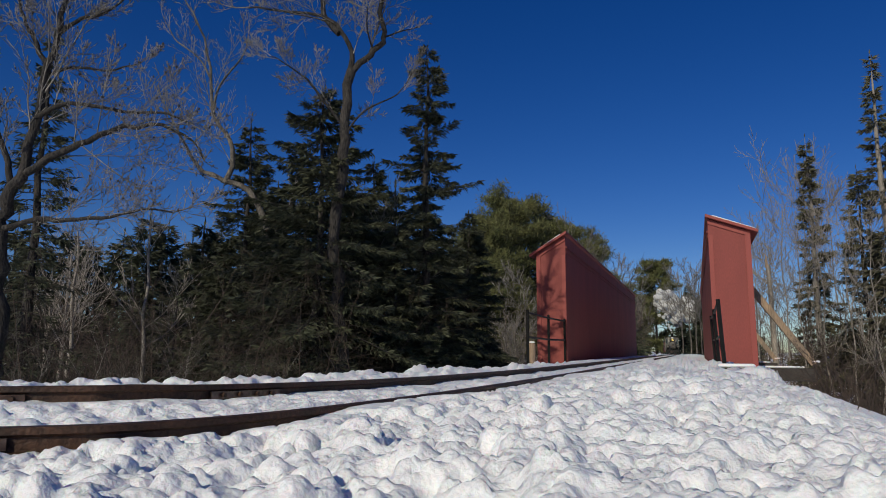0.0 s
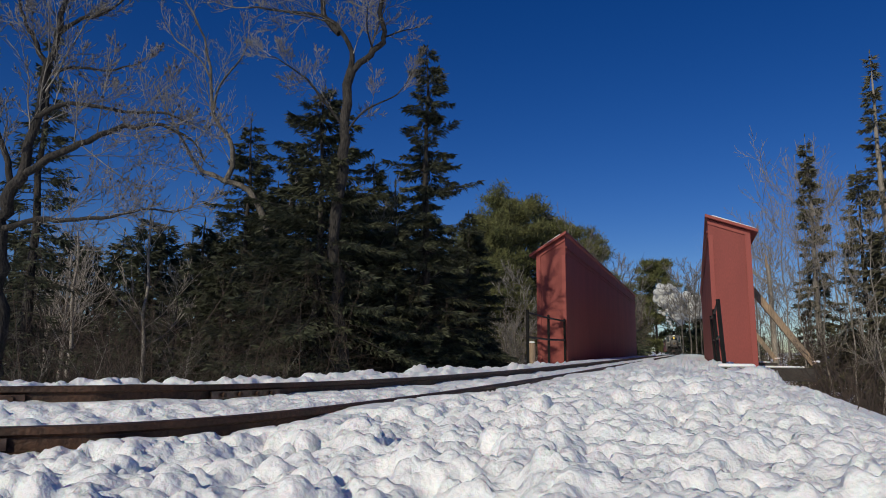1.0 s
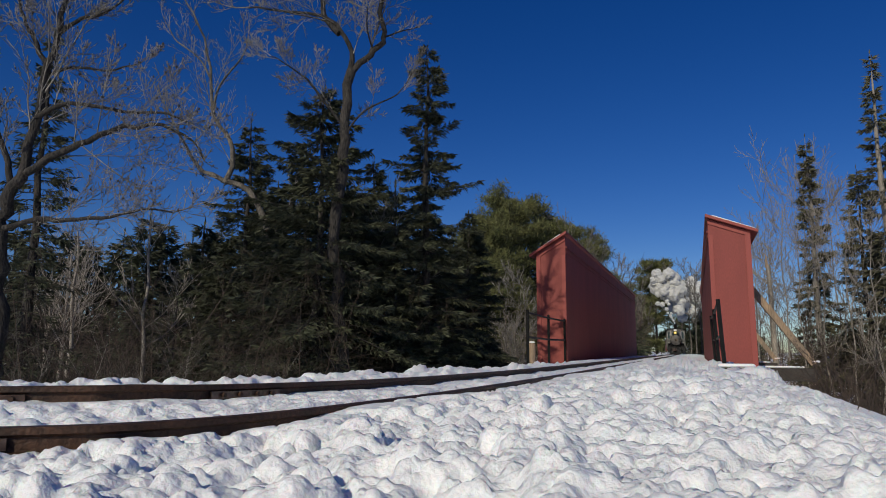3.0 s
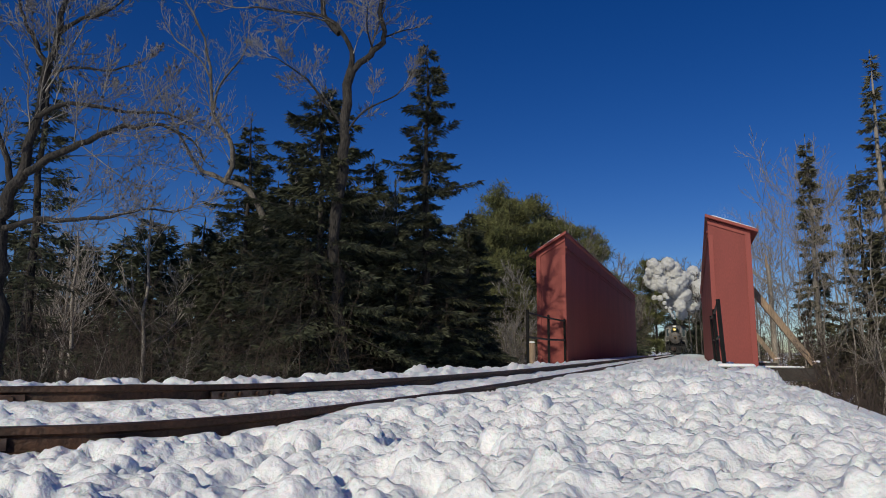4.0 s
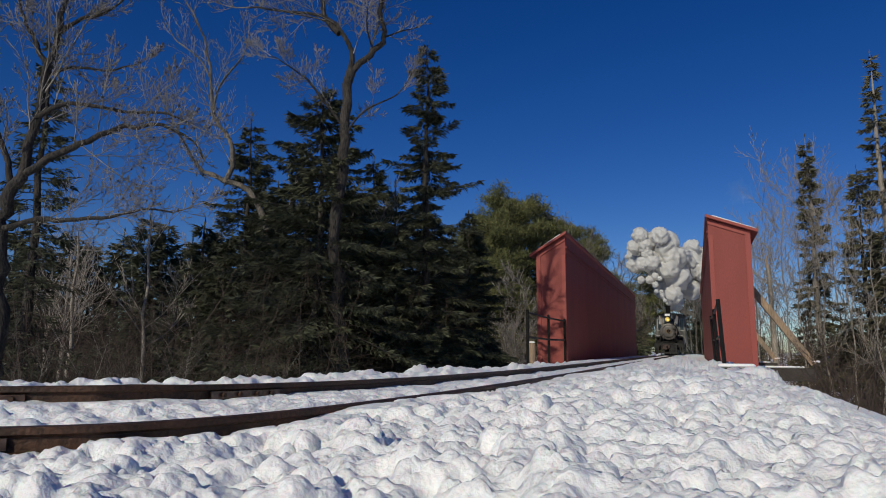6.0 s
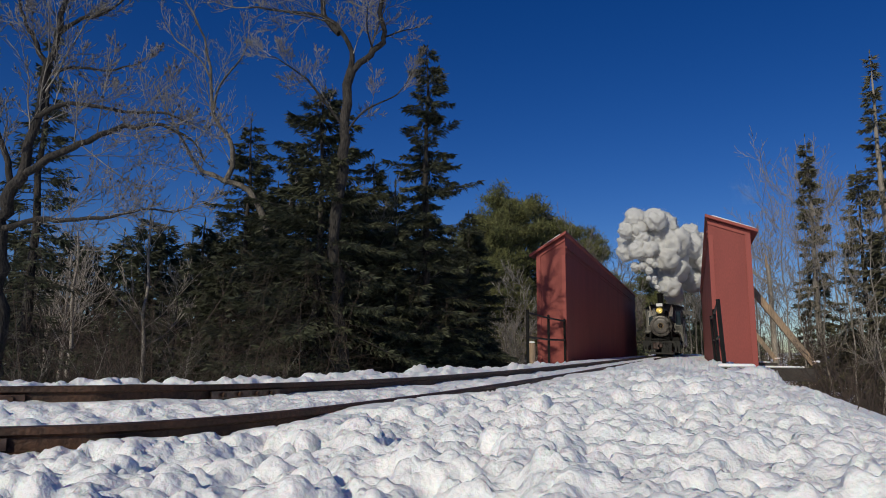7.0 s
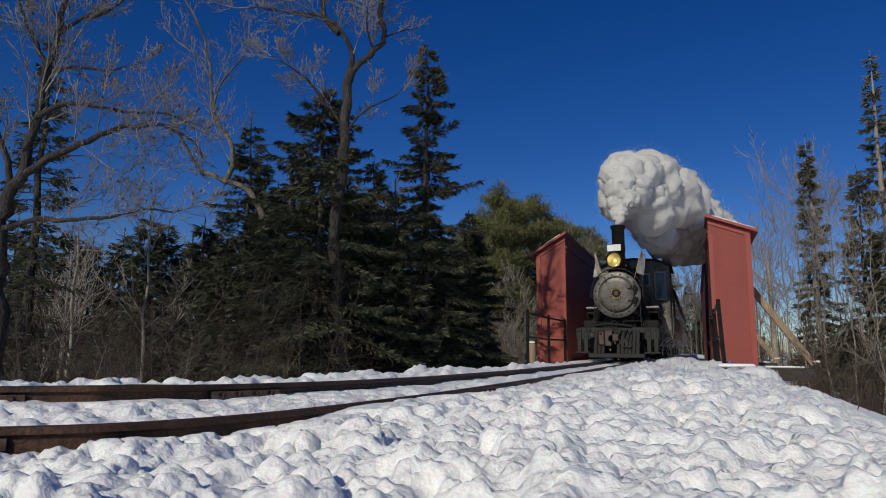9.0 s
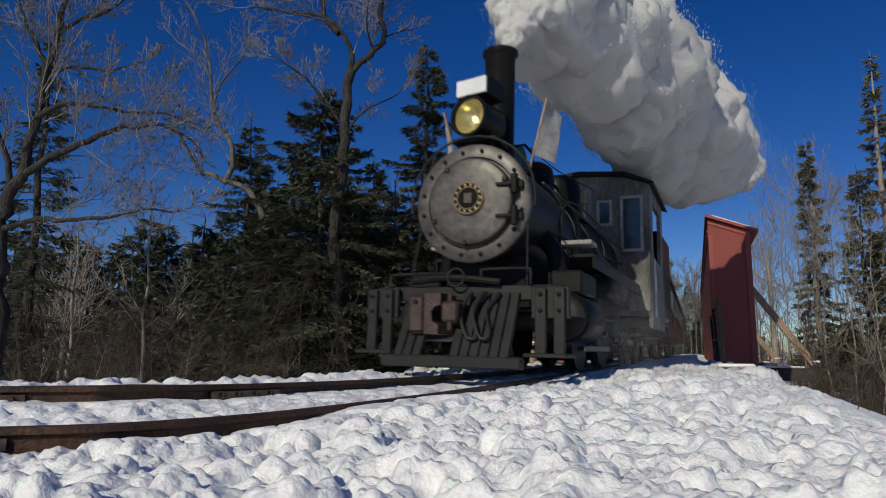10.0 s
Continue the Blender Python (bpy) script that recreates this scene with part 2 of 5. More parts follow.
def billow(x, y, scale, seed):
    """Rounded swellings with sharp seams between them."""
    wx, wy = x + scale * 0.7 * fbm(x, y, scale * 1.7, seed + 5, 2), y + scale * 0.7 * fbm(x, y, scale * 1.7, seed + 9, 2)
    return np.abs(fbm(wx, wy, scale, seed, 1)) * 2


def smoothstep(a, b, x):
    t = np.clip((x - a) / (b - a), 0, 1)
    return t * t * (3 - 2 * t)


LX = np.array([p.x for p in LINE])
LY = np.array([p.y for p in LINE])


def rail_side(X, Y):
    """Signed distance from the near rail: positive towards the viewpoint's side, negative across the track."""
    best, sign = np.full(X.shape, 1e9), np.ones(X.shape)
    for i in range(len(LX) - 1):
        ax, ay, bx, by = LX[i], LY[i], LX[i + 1], LY[i + 1]
        dx, dy = bx - ax, by - ay
        t = np.clip(((X - ax) * dx + (Y - ay) * dy) / (dx * dx + dy * dy), 0, 1)
        ex, ey = X - ax - t * dx, Y - ay - t * dy
        d = np.hypot(ex, ey)
        closer = d < best
        best = np.where(closer, d, best)
        sign = np.where(closer, np.sign(ex * dy - ey * dx), sign)
    return best * sign


def lumps(X, Y, Z, floor, ragged, count, seed, zone, size, height):
    """Rounded broken chunks of snow, half sunk into the surface below them."""
    rs = np.random.RandomState(seed)
    xs, ys = X[0], Y[:, 0]
    for _ in range(count):
        cx, cy = rs.uniform(zone[0], zone[1]), rs.uniform(zone[2], zone[3])
        r = size[0] + (size[1] - size[0]) * rs.rand() ** 2.2
        if cx > 0.45 + 0.6 * rs.rand() ** 3:
            continue
        if cx > 0.5:
            r = min(r, 0.07)
        i0, i1 = np.searchsorted(xs, (cx - 1.5 * r, cx + 1.5 * r))
        j0, j1 = np.searchsorted(ys, (cy - 1.5 * r, cy + 1.5 * r))
        if i1 - i0 < 2 or j1 - j0 < 2:
            continue
        ang, flat, h = rs.uniform(0, 3.14), rs.uniform(0.6, 1.0), r * rs.uniform(*height)
        gx, gy = X[j0:j1, i0:i1] - cx, Y[j0:j1, i0:i1] - cy
        u, v = gx * math.cos(ang) + gy * math.sin(ang), (-gx * math.sin(ang) + gy * math.cos(ang)) / flat
        a = np.arctan2(v, u)
        rim = 1 + 0.14 * np.sin(2 * a + rs.uniform(0, 6)) + 0.10 * np.sin(3 * a + rs.uniform(0, 6)) + 0.05 * np.sin(5 * a + rs.uniform(0, 6))
        d = np.sqrt(u * u + v * v) / (r * rim)
        jj, ii = min(int(np.searchsorted(ys, cy)), len(ys) - 1), min(int(np.searchsorted(xs, cx)), len(xs) - 1)
        base = floor[jj, ii] - 0.25 * h
        d = d * (1 + 0.75 * ragged[j0:j1, i0:i1])
        cap = base + h * (1 + 0.35 * ragged[j0:j1, i0:i1]) * np.clip(1 - d ** 2.6, 0, 1) ** 0.5 + rs.uniform(-0.16, 0.16) * gx + rs.uniform(-0.16, 0.16) * gy
        Z[j0:j1, i0:i1] = np.where(d < 1, np.maximum(Z[j0:j1, i0:i1], cap), Z[j0:j1, i0:i1])


def make_ground():
    xs = axis_steps(-1600, 1600, -2.6, 1.2, 0.010, 1.08)
    ys = list(axis_steps(-1500, 0.9, 0.84, 0.9, 0.0075, 1.08)[:-1])
    while ys[-1] < 1900:
        ys.append(ys[-1] + max(0.008, 0.0085 * ys[-1]) * (1 if ys[-1] < 6 else 1 + 0.5 * (ys[-1] - 6) ** 0.5))
    ys = np.array(ys)
    X, Y = np.meshgrid(xs, ys)
    S = rail_side(X, Y)
    near = np.where(np.hypot(X, Y) < 60, 1.0, 0.0)
    rough = fbm(X, Y, 0.5, 11, 4)
    mid = fbm(X, Y, 2.2, 31, 3)
    between = (S < 0) & (S > -GAUGE)
    z_track = np.interp(Y, [0, 42, 60, 80, 100, 170, 400], [0, 0, -0.04, -0.16, -0.37, -1.2, -1.2])
    tilt = 0.012 + 0.072 * np.exp(-np.maximum(0, Y - 1.8) / 2.2)
    # viewpoint's side: trodden bank, level to the shoulder, then the embankment
    bank = -0.066 - 0.01 * smoothstep(0.05, 0.6, S) + 0.05 * smoothstep(1.8, 5.0, Y) + 0.045 * mid + 0.05 * rough
    bank = bank + 0.05 * smoothstep(7, 14, Y) * smoothstep(0.3, 0.9, S) * (1 - smoothstep(-0.1, 0.4, X))
    edge = 0.56 + 0.12 * mid
    bank = bank - 0.30 * np.clip(X - edge, 0, 0.85) - 0.62 * np.clip(X - 1.45 - 0.15 * mid + 0.25 * smoothstep(6, 14, Y), 0, 3.4)
    bank = bank - 0.32 * smoothstep(5, 11, Y) * smoothstep(0.6, 1.1, X)
    bank = bank - 0.22 * smoothstep(12.5, 16.5, Y) * smoothstep(0.35, 0.8, X)
    # bed between the rails
    bed = -0.045 + 0.02 * rough + 0.03 * fbm(X, Y, 0.11, 71, 4) + tilt * np.clip(-S / GAUGE, 0, 1)
    # across the track: a low ridge thrown up by clearing, then the slope into the wood
    off = -S - GAUGE
    ridge = tilt - 0.045 + 0.055 * np.exp(-((off - 0.30) / 0.22) ** 2) + 0.06 * rough
    ridge = ridge - np.clip(off - 0.55, 0, 3.2) * 0.36 * (1 + 0.3 * mid)
    Z = np.where(S >= 0, bank, np.where(between, bed, ridge))
    Z = Z + z_track + np.where(np.hypot(X, Y) > 8, 0.25 * fbm(X, Y, 9.0, 51, 3), 0) * smoothstep(1.2, 4, np.abs(X - TRACK_X))
    # the brook's gap under the bridge
    gap = smoothstep(17.6, 19.0, Y) * (1 - smoothstep(38.0, 39.4, Y)) * np.where(np.abs(X) < 400, 1, 0)
    Z = Z * (1 - gap) + np.minimum(Z, -2.4 + 0.2 * mid) * gap
    wide = smoothstep(60, 400, np.hypot(X, Y))
    Z = Z * (1 - wide) + wide * -2.0
    # broken chunks, large ones first, each with a ragged rim
    ragged = fbm(X, Y, 0.09, 91, 4)
    floor = Z.copy()
    lumps(X, Y, Z, floor, ragged, 900, 3, (-1.5, 1.3, 0.8, 8.0), (0.035, 0.17), (0.3, 0.55))
    lumps(X, Y, Z, floor, ragged, 240, 5, (-1.2, 1.2, 6.0, 17.0), (0.08, 0.26), (0.3, 0.5))
    lumps(X, Y, Z, floor, ragged, 420, 8, (-3.6, -1.95, 1.6, 10), (0.03, 0.10), (0.35, 0.75))
    floor = Z.copy()
    lumps(X, Y, Z, floor, ragged, 4200, 4, (-1.6, 1.2, 0.8, 6.5), (0.012, 0.055), (0.45, 0.9))
    lumps(X, Y, Z, floor, ragged, 1500, 6, (-2.9, -1.2, 1.0, 9), (0.012, 0.04), (0.4, 0.8))
    # crumbs and half-thawed grain
    crust = 0.012 * billow(X, Y, 0.15, 201) + 0.018 * fbm(X, Y, 0.20, 211, 3) + 0.036 * fbm(X, Y, 0.045, 221, 3)
    sheltered = np.where(between, 0.6, 1.0) * near * (1 - 0.75 * smoothstep(0.55, 1.05, X))
    Z = Z + (crust - 0.008) * sheltered
    Z = np.where(between, np.minimum(Z, bed + 0.022 + 0.03 * np.clip(rough + ragged, 0, 1)), Z)
    # the bank falls away towards the rail
    lim = -0.040 + 0.02 * smoothstep(1.9, 2.9, Y) + 0.12 * np.maximum(S, 0) + 0.025 * rough
    Z = np.where((S > 0) & (S < 1.2) & (Y < 12) & (Z > lim), lim + (Z - lim) * (0.12 + 0.3 * smoothstep(0.1, 0.7, S)), Z)
    # rails stay clear of the snow
    for off0 in (0.0, -GAUGE):
        dist = np.abs(S - off0)
        top = z_track + np.where(off0 < 0, tilt - 0.05, -0.034) + 0.05 * np.clip(rough, -0.4, 0.2)
        Z = np.where((dist < 0.045) & (Y < 17) & (np.hypot(X, Y) < 40), np.minimum(Z, top), Z)
    bedlim = z_track + tilt - 0.052 + 0.02 * rough
    Z = np.where((S < -0.40) & (S > -0.62) & (Y < 17), np.minimum(Z, bedlim), Z)
    flange = (S < -0.045) & (S > -0.14) & (Y < 17)
    Z = np.where(flange, np.minimum(Z, -0.035), Z)
    # no loose spikes
    mean = (Z[4:, 2:-2] + Z[:-4, 2:-2] + Z[2:-2, 4:] + Z[2:-2, :-4]) / 4
    Z[2:-2, 2:-2] = np.where(np.hypot(X, Y)[2:-2, 2:-2] < 8, np.minimum(Z[2:-2, 2:-2], mean + 0.018), Z[2:-2, 2:-2])
    nx, ny = len(xs), len(ys)
    idx = np.arange(nx * ny).reshape(ny, nx)
    quads = np.stack([idx[:-1, :-1], idx[:-1, 1:], idx[1:, 1:], idx[1:, :-1]], -1).reshape(-1, 4)
    me = bpy.data.meshes.new("ground")
    me.vertices.add(nx * ny)
    me.vertices.foreach_set("co", np.stack([X, Y, Z], -1).astype(np.float32).ravel())
    me.loops.add(quads.size)
    me.loops.foreach_set("vertex_index", quads.astype(np.int32).ravel())
    me.polygons.add(len(quads))
    me.polygons.foreach_set("loop_start", np.arange(0, quads.size, 4, dtype=np.int32))
    me.update(calc_edges=True)
    me.validate()
    me.shade_smooth()
    ob = part("ground", me, SNOW)
    tagged(ob, "lumpy trodden snow over the railway bank and woodland floor", "snow", kind="structure")
    return xs, ys, Z


GX, GY, GZ = make_ground()


def ground_z(x, y):
    i, j = int(np.clip(np.searchsorted(GX, x), 0, len(GX) - 1)), int(np.clip(np.searchsorted(GY, y), 0, len(GY) - 1))
    return float(GZ[j, i])


# ---- rails ----
RAIL_PROFILE = [(-0.026, 0.0), (-0.022, 0.004), (0.022, 0.004), (0.026, 0.0), (0.026, -0.017), (0.009, -0.026), (0.007, -0.066), (0.04, -0.078), (0.04, -0.086), (-0.04, -0.086), (-0.04, -0.078), (-0.007, -0.066), (-0.009, -0.026), (-0.026, -0.017)]


def make_rail(line):
    b, k = Build(), len(RAIL_PROFILE)
    for i, p in enumerate(line):
        d = (line[min(i + 1, len(line) - 1)] - line[max(i - 1, 0)]).normalized()
        side = Vector((d.y, -d.x, 0)).normalized()
        for u, w in RAIL_PROFILE:
            b.v.append(tuple(p + side * u + Vector((0, 0, w - 0.004))))
    for i in range(len(line) - 1):
        for q in range(k):
            r = (q + 1) % k
            b.f.append([i * k + q, i * k + r, (i + 1) * k + r, (i + 1) * k + q])
    return part("rail", b, RUST, smooth=False)


def joint_bar(rail, line, i, s):
    """A bolted bar over a rail joint, on the side that is seen."""
    p, q = line[i], line[i + 1]
    d = (q - p).normalized()
    side = Vector((d.y, -d.x, 0)).normalized()
    b = Build()
    c = p + side * 0.012 + Vector((0, 0, -0.046))
    for k in (-1, 1):
        for h in (-0.018, 0.016):
            for o in (0, 0.012):
                b.v.append(tuple(c + d * k * s + side * o + Vector((0, 0, h))))
    b.f = [[0, 1, 3, 2], [4, 6, 7, 5], [0, 4, 5, 1], [2, 3, 7, 6], [1, 5, 7, 3], [0, 2, 6, 4]]
    bar = part("joint_bar", b, RAILTOP, rail, "dark bolted joint bar", smooth=False)
    for k in (-0.7, -0.25, 0.25, 0.7):
        o = c + d * k * s + side * 0.014
        part("bolt", Build().tube([tuple(o), tuple(o + side * 0.014)], 0.011, 6), RUST, bar, smooth=False)


for line in (LINE, FAR):
    rail = make_rail(line)
    for i in (30, 62):
        joint_bar(rail, line, i if line is LINE else i - 2, 0.22 if i > 40 else 0.14)
    tagged(rail, "rust-brown narrow-gauge steel rail half buried in snow", "rail", "rails of the track")


# ---- bridge ----
def make_truss_wall(x_in, x_out, y0, y1, top_in, top_out, base, side, label):
    """One boxed-in side truss: boarded body, framed end panels, corner boards, and a shed roof that drains outward."""
    w = thing("bridge_truss_wall", label, "bridge wall", ((x_in + x_out) / 2, y0, 0), "boxed trusses of the bridge")
    cx = (x_in + x_out) / 2
    xi, xo = x_in - cx, x_out - cx
    L = y1 - y0
    body = Build().prism([(xi, base), (xo, base), (xo, top_out), (xi, top_in)], "y", 0, L)
    part("cladding", body, RED, w, smooth=False)
    s = 1 if xo > xi else -1
    # corner boards and a raised frame on both ends
    for ye, dy in ((0, -1), (L, 1)):
        a, c = sorted((ye + dy * 0.003, ye + dy * 0.025))
        for x0, x1 in ((xi + s * 0.002, xi + s * 0.10), (xo - s * 0.12, xo - s * 0.002)):
            u0, u1 = sorted((x0, x1))
            part("corner_board", Build().box(u0, u1, a, c, base + 0.02, min(top_in, top_out) - 0.06), RED_TRIM, w, smooth=False)
        # fascia under the roof's slope
        k = (top_out - top_in) / (xo - xi)
        f = [(xi, top_in - 0.14), (xo, top_out - 0.14), (xo, top_out - 0.02), (xi, top_in - 0.02)]
        part("fascia", Build().prism(f, "y", min(a, c) - 0.004, max(a, c) - 0.004), RED_TRIM, w, smooth=False)
    # roof with overhang
    k = (top_out - top_in) / (xo - xi)
    ri, ro = xi - s * 0.05, xo + s * 0.16
    prof = [(ri, top_in + k * (ri - xi)), (ro, top_out + k * (ro - xo)), (ro, top_out + k * (ro - xo) + 0.07), (ri, top_in + k * (ri - xi) + 0.07)]
    part("roof", Build().prism(prof, "y", -0.16, L + 0.16), RED_TRIM, w, "red painted sloping roof boards", smooth=False)
    sn = [(ri + s * 0.12, top_in + k * (ri + s * 0.12 - xi) + 0.072), (ro - s * 0.02, top_out + k * (ro - s * 0.02 - xo) + 0.072), (ro - s * 0.05, top_out + k * (ro - xo) + 0.105), (ri + s * 0.2, top_in + k * (ri + s * 0.2 - xi) + 0.10)]
    part("roof_snow", Build().prism(sn, "y", -0.12, L + 0.1), SNOW, w, "thin crust of snow", smooth=False)
    # long battens under the inner eave
    for z, d in ((top_in - 0.30, 0.03), (top_in - 0.42, 0.02)):
        u = sorted((xi - s * 0.003, xi - s * (0.003 + d)))
        part("eave_batten", Build().box(u[0], u[1], 0.02, L - 0.02, z - 0.05, z), RED, w, smooth=False)
    return w


WALL_L = make_truss_wall(-3.22, -4.03, 17.5, 39.3, 3.36, 2.88, -0.55, -1, "red boarded side wall of a wooden bridge with sloping roof")
WALL_R = make_truss_wall(0.40, 1.33, 16.8, 39.3, 3.46, 3.10, -0.27, 1, "red boarded side wall of a wooden bridge, dappled with shade")
part("foot_beam", Build().box(-0.45, 0.46, 0.03, 22.4, -0.60, -0.273, 0.01), DARKWOOD, WALL_R, "dark tarred foot beam")

deck = thing("bridge_deck", "snow-covered timber bridge deck on dark beams", "bridge deck", (TRACK_X, 17.4, 0))
part("deck_snow", Build().box(-1.62, 1.88, 0.1, 21.9, -0.16, -0.045, 0.03), SNOW, deck, "packed snow")
part("deck_planks", Build().box(-1.66, 1.92, 0, 22.0, -0.28, -0.165), DARKWOOD, deck, smooth=False)
for x in (-1.2, -0.3, 0.3, 1.2):
    part("beam", Build().box(x - 0.12, x + 0.12, 0.05, 21.95, -0.75, -0.285), DARKWOOD, deck, smooth=False)
for y0 in (16.3, 38.9):
    ab = part("bridge_abutment", Build().box(-4.4, 1.75, y0 + 0.55, y0 + 1.6, -3.2, -0.76, 0.04), DARKWOOD, smooth=False)
    tagged(ab, "dark timber abutment under the bridge end", "abutment", "abutments")


def make_railing(x, y0, y1, lean, label):
    """Two-bar iron railing along the approach, on three posts."""
    r = thing("iron_railing", label, "railing", (x, y0, -0.05), "approach railings")
    L = y1 - y0
    for y in (0.0, L * 0.5, L - 0.05):
        part("post", Build().tube([(0, y, -0.25), (lean, y, 1.12)], 0.032, 8), IRON, r)
    for z in (1.06, 0.55):
        part("bar", Build().tube([(lean * z, 0, z), (lean * z + 0.01, L * 0.5, z - 0.02), (lean * z, L, z)], 0.022, 8), IRON, r)
    return r


make_railing(-3.27, 13.3, 17.46, 0.0, "black iron railing on the approach to the bridge")
make_railing(0.42, 11.3, 16.75, -0.06, "black iron railing on the approach, leaning slightly")
sill = thing("post_sill", "dark timber sill with snow on top", "timber sill", (0.5, 11.2, -0.09))
part("plank", Build().box(-0.22, 0.32, -0.12, 0.12, 0, 0.08, 0.008), DARKWOOD, sill)
part("stub", Build().box(0.06, 0.28, -0.1, 0.1, -0.5, -0.004, 0.01), TIMBER, sill)
part("snow_cap", Build().box(-0.2, 0.34, -0.11, 0.11, 0.082, 0.14, 0.025), SNOW, sill)
mk = thing("marker_post", "short weathered wooden post capped with snow", "wooden post", (-3.42, 14.3, -0.15))
part("post", Build().turn([(0.075, -0.2), (0.075, 0.5), (0.065, 0.53), (0.0, 0.535)], (0, 0, 0), "z", 14), TIMBER, mk)
part("snow_cap", Build().turn([(0.0, 0.538), (0.075, 0.54), (0.078, 0.555), (0.05, 0.575), (0, 0.58)], (0, 0, 0), "z", 14), SNOW, mk)


def make_outrigger(y, label):
    """A long floor beam out to the side, with a slanting brace up to the truss wall."""
    o = thing("bridge_outrigger", label, "timber brace", (1.36, y, 0), "outrigger braces")
    part("beam", Build().box(-0.1, 1.45, -0.16, 0.16, -0.50, -0.17, 0.015), DARKWOOD, o, "dark tarred floor beam")
    part("beam_snow", Build().box(-0.05, 1.2, -0.13, 0.13, -0.168, -0.12, 0.02), SNOW, o)
    for w, m, z in ((0.08, TIMBER, 0.0),):
        a, c = Vector((0.06, 0, 1.94)), Vector((1.42, 0, -0.06))
        d = (c - a).normalized()
        n = Vector((d.z, 0, -d.x)) * w
        part("brace", Build().prism([tuple((a + n).xz), tuple((c + n).xz), tuple((c - n).xz), tuple((a - n).xz)], "y", -w, w), m, o, "weathered sawn timber brace", smooth=False)
    part("brace_snow", Build().box(1.36, 1.56, -0.09, 0.09, -0.02, 0.03, 0.02), SNOW, o)
    return o


make_outrigger(19.0, "weathered timber brace on a dark outrigger beam")
make_outrigger(27.5, "weathered timber brace on a dark outrigger beam")
make_outrigger(36.0, "weathered timber brace on a dark outrigger beam")


# ---- locomotive ----
def make_locomotive():
    """A small narrow-gauge tank engine. Its front looks towards -y; the origin lies on the rails under the smokebox front."""
    e = thing("steam_locomotive", "black narrow-gauge steam locomotive with brass lamp and white flags", "locomotive")
    zc, R = 1.42, 0.47
    sb = part("smokebox", Build().turn([(R, 0.03), (R, 1.25), (R - 0.03, 1.27)], (0, 0, zc), "y", 40), BLACK, e, "sooty black smokebox")
    part("front_ring", Build().turn([(0.385, 0.012), (0.392, -0.012), (0.485, -0.012), (0.50, 0.0), (0.50, 0.05), (0.46, 0.06)], (0, 0, zc), "y", 48), GRAPHITE, sb)
    door = part("smokebox_door", Build().turn([(0.0, -0.082), (0.14, -0.08), (0.27, -0.074), (0.345, -0.066), (0.358, -0.06), (0.364, -0.05), (0.364, 0.02), (0.0, 0.02)], (0, 0, zc + 0.005), "y", 48), GRAPHITE, e, "dished grey smokebox door")
    part("number_plate", Build().turn([(0.0, -0.100), (0.086, -0.100), (0.090, -0.106), (0.094, -0.106), (0.096, -0.100), (0.124, -0.100), (0.128, -0.108), (0.134, -0.108), (0.136, -0.07)], (0, 0, zc + 0.02), "y", 32), PLATE, door, "round bronze plate")
    for i in range(14):
        a = 2 * math.pi * i / 14
        x, z = 0.110 * math.cos(a), zc + 0.02 + 0.110 * math.sin(a)
        part("plate_mark", Build().box(x - 0.008, x + 0.008, -0.107, -0.1045, z - 0.011, z + 0.011), BRASS, door, smooth=False)
    part("plate_ring", Build().turn([(0.098, -0.1005), (0.098, -0.104), (0.122, -0.104), (0.122, -0.1005)], (0, 0, zc + 0.02), "y", 32), IRON, door, "dark lettered rim")
    fig = Build().box(-0.034, 0.034, -0.106, -0.1005, zc - 0.022, zc + 0.062, 0.002)
    part("plate_bar", fig, RUSTBOX, door, smooth=False)
    for i in range(16):
        a = 2 * math.pi * (i + 0.5) / 16
        part("bolt", Build().turn([(0.017, -0.012), (0.017, -0.028), (0.008, -0.034)], (0.44 * math.cos(a), 0, zc + 0.44 * math.sin(a)), "y", 8), IRON, sb)
    for dz in (0.12, -0.14):
        h = Build().box(0.235, 0.37, -0.098, -0.07, zc + dz - 0.013, zc + dz + 0.013, 0.004)
        h.turn([(0.03, -0.075), (0.03, 0.075)], (0.385, -0.07, zc + dz), "z", 12)
        h.box(0.37, 0.45, -0.05, -0.012, zc + dz - 0.03, zc + dz + 0.03, 0.006)
        part("hinge", h, IRON, door)
    for a in (0.5, 2.2, 3.6, 4.6):
        x, z = 0.345 * math.cos(a), zc + 0.345 * math.sin(a)
        part("door_clamp", Build().box(x - 0.02, x + 0.02, -0.085, -0.02, z - 0.02, z + 0.02, 0.005), STEEL, door)
    arc = [(0.545 * math.cos(a), -0.02, zc + 0.02 + 0.545 * math.sin(a)) for a in np.linspace(-0.15, math.pi + 0.15, 24)]
    part("hand_rail", Build().tube(arc, 0.011, 8), STEEL, e, "curved steel hand rail")
    # boiler
    part("boiler", Build().turn([(0.44, 1.26), (0.44, 2.6), (0.5, 3.3), (0.5, 4.35)], (0, 0, zc), "y", 40), BLACK, e)
    for y in (1.9, 2.6, 3.3, 4.0):
        r = 0.446 + 0.06 * min(1, max(0, (y - 2.6) / 0.7))
        part("boiler_band", Build().turn([(r, y - 0.03), (r + 0.004, y - 0.03), (r + 0.004, y + 0.03), (r, y + 0.03)], (0, 0, zc), "y", 40), STEEL, e)
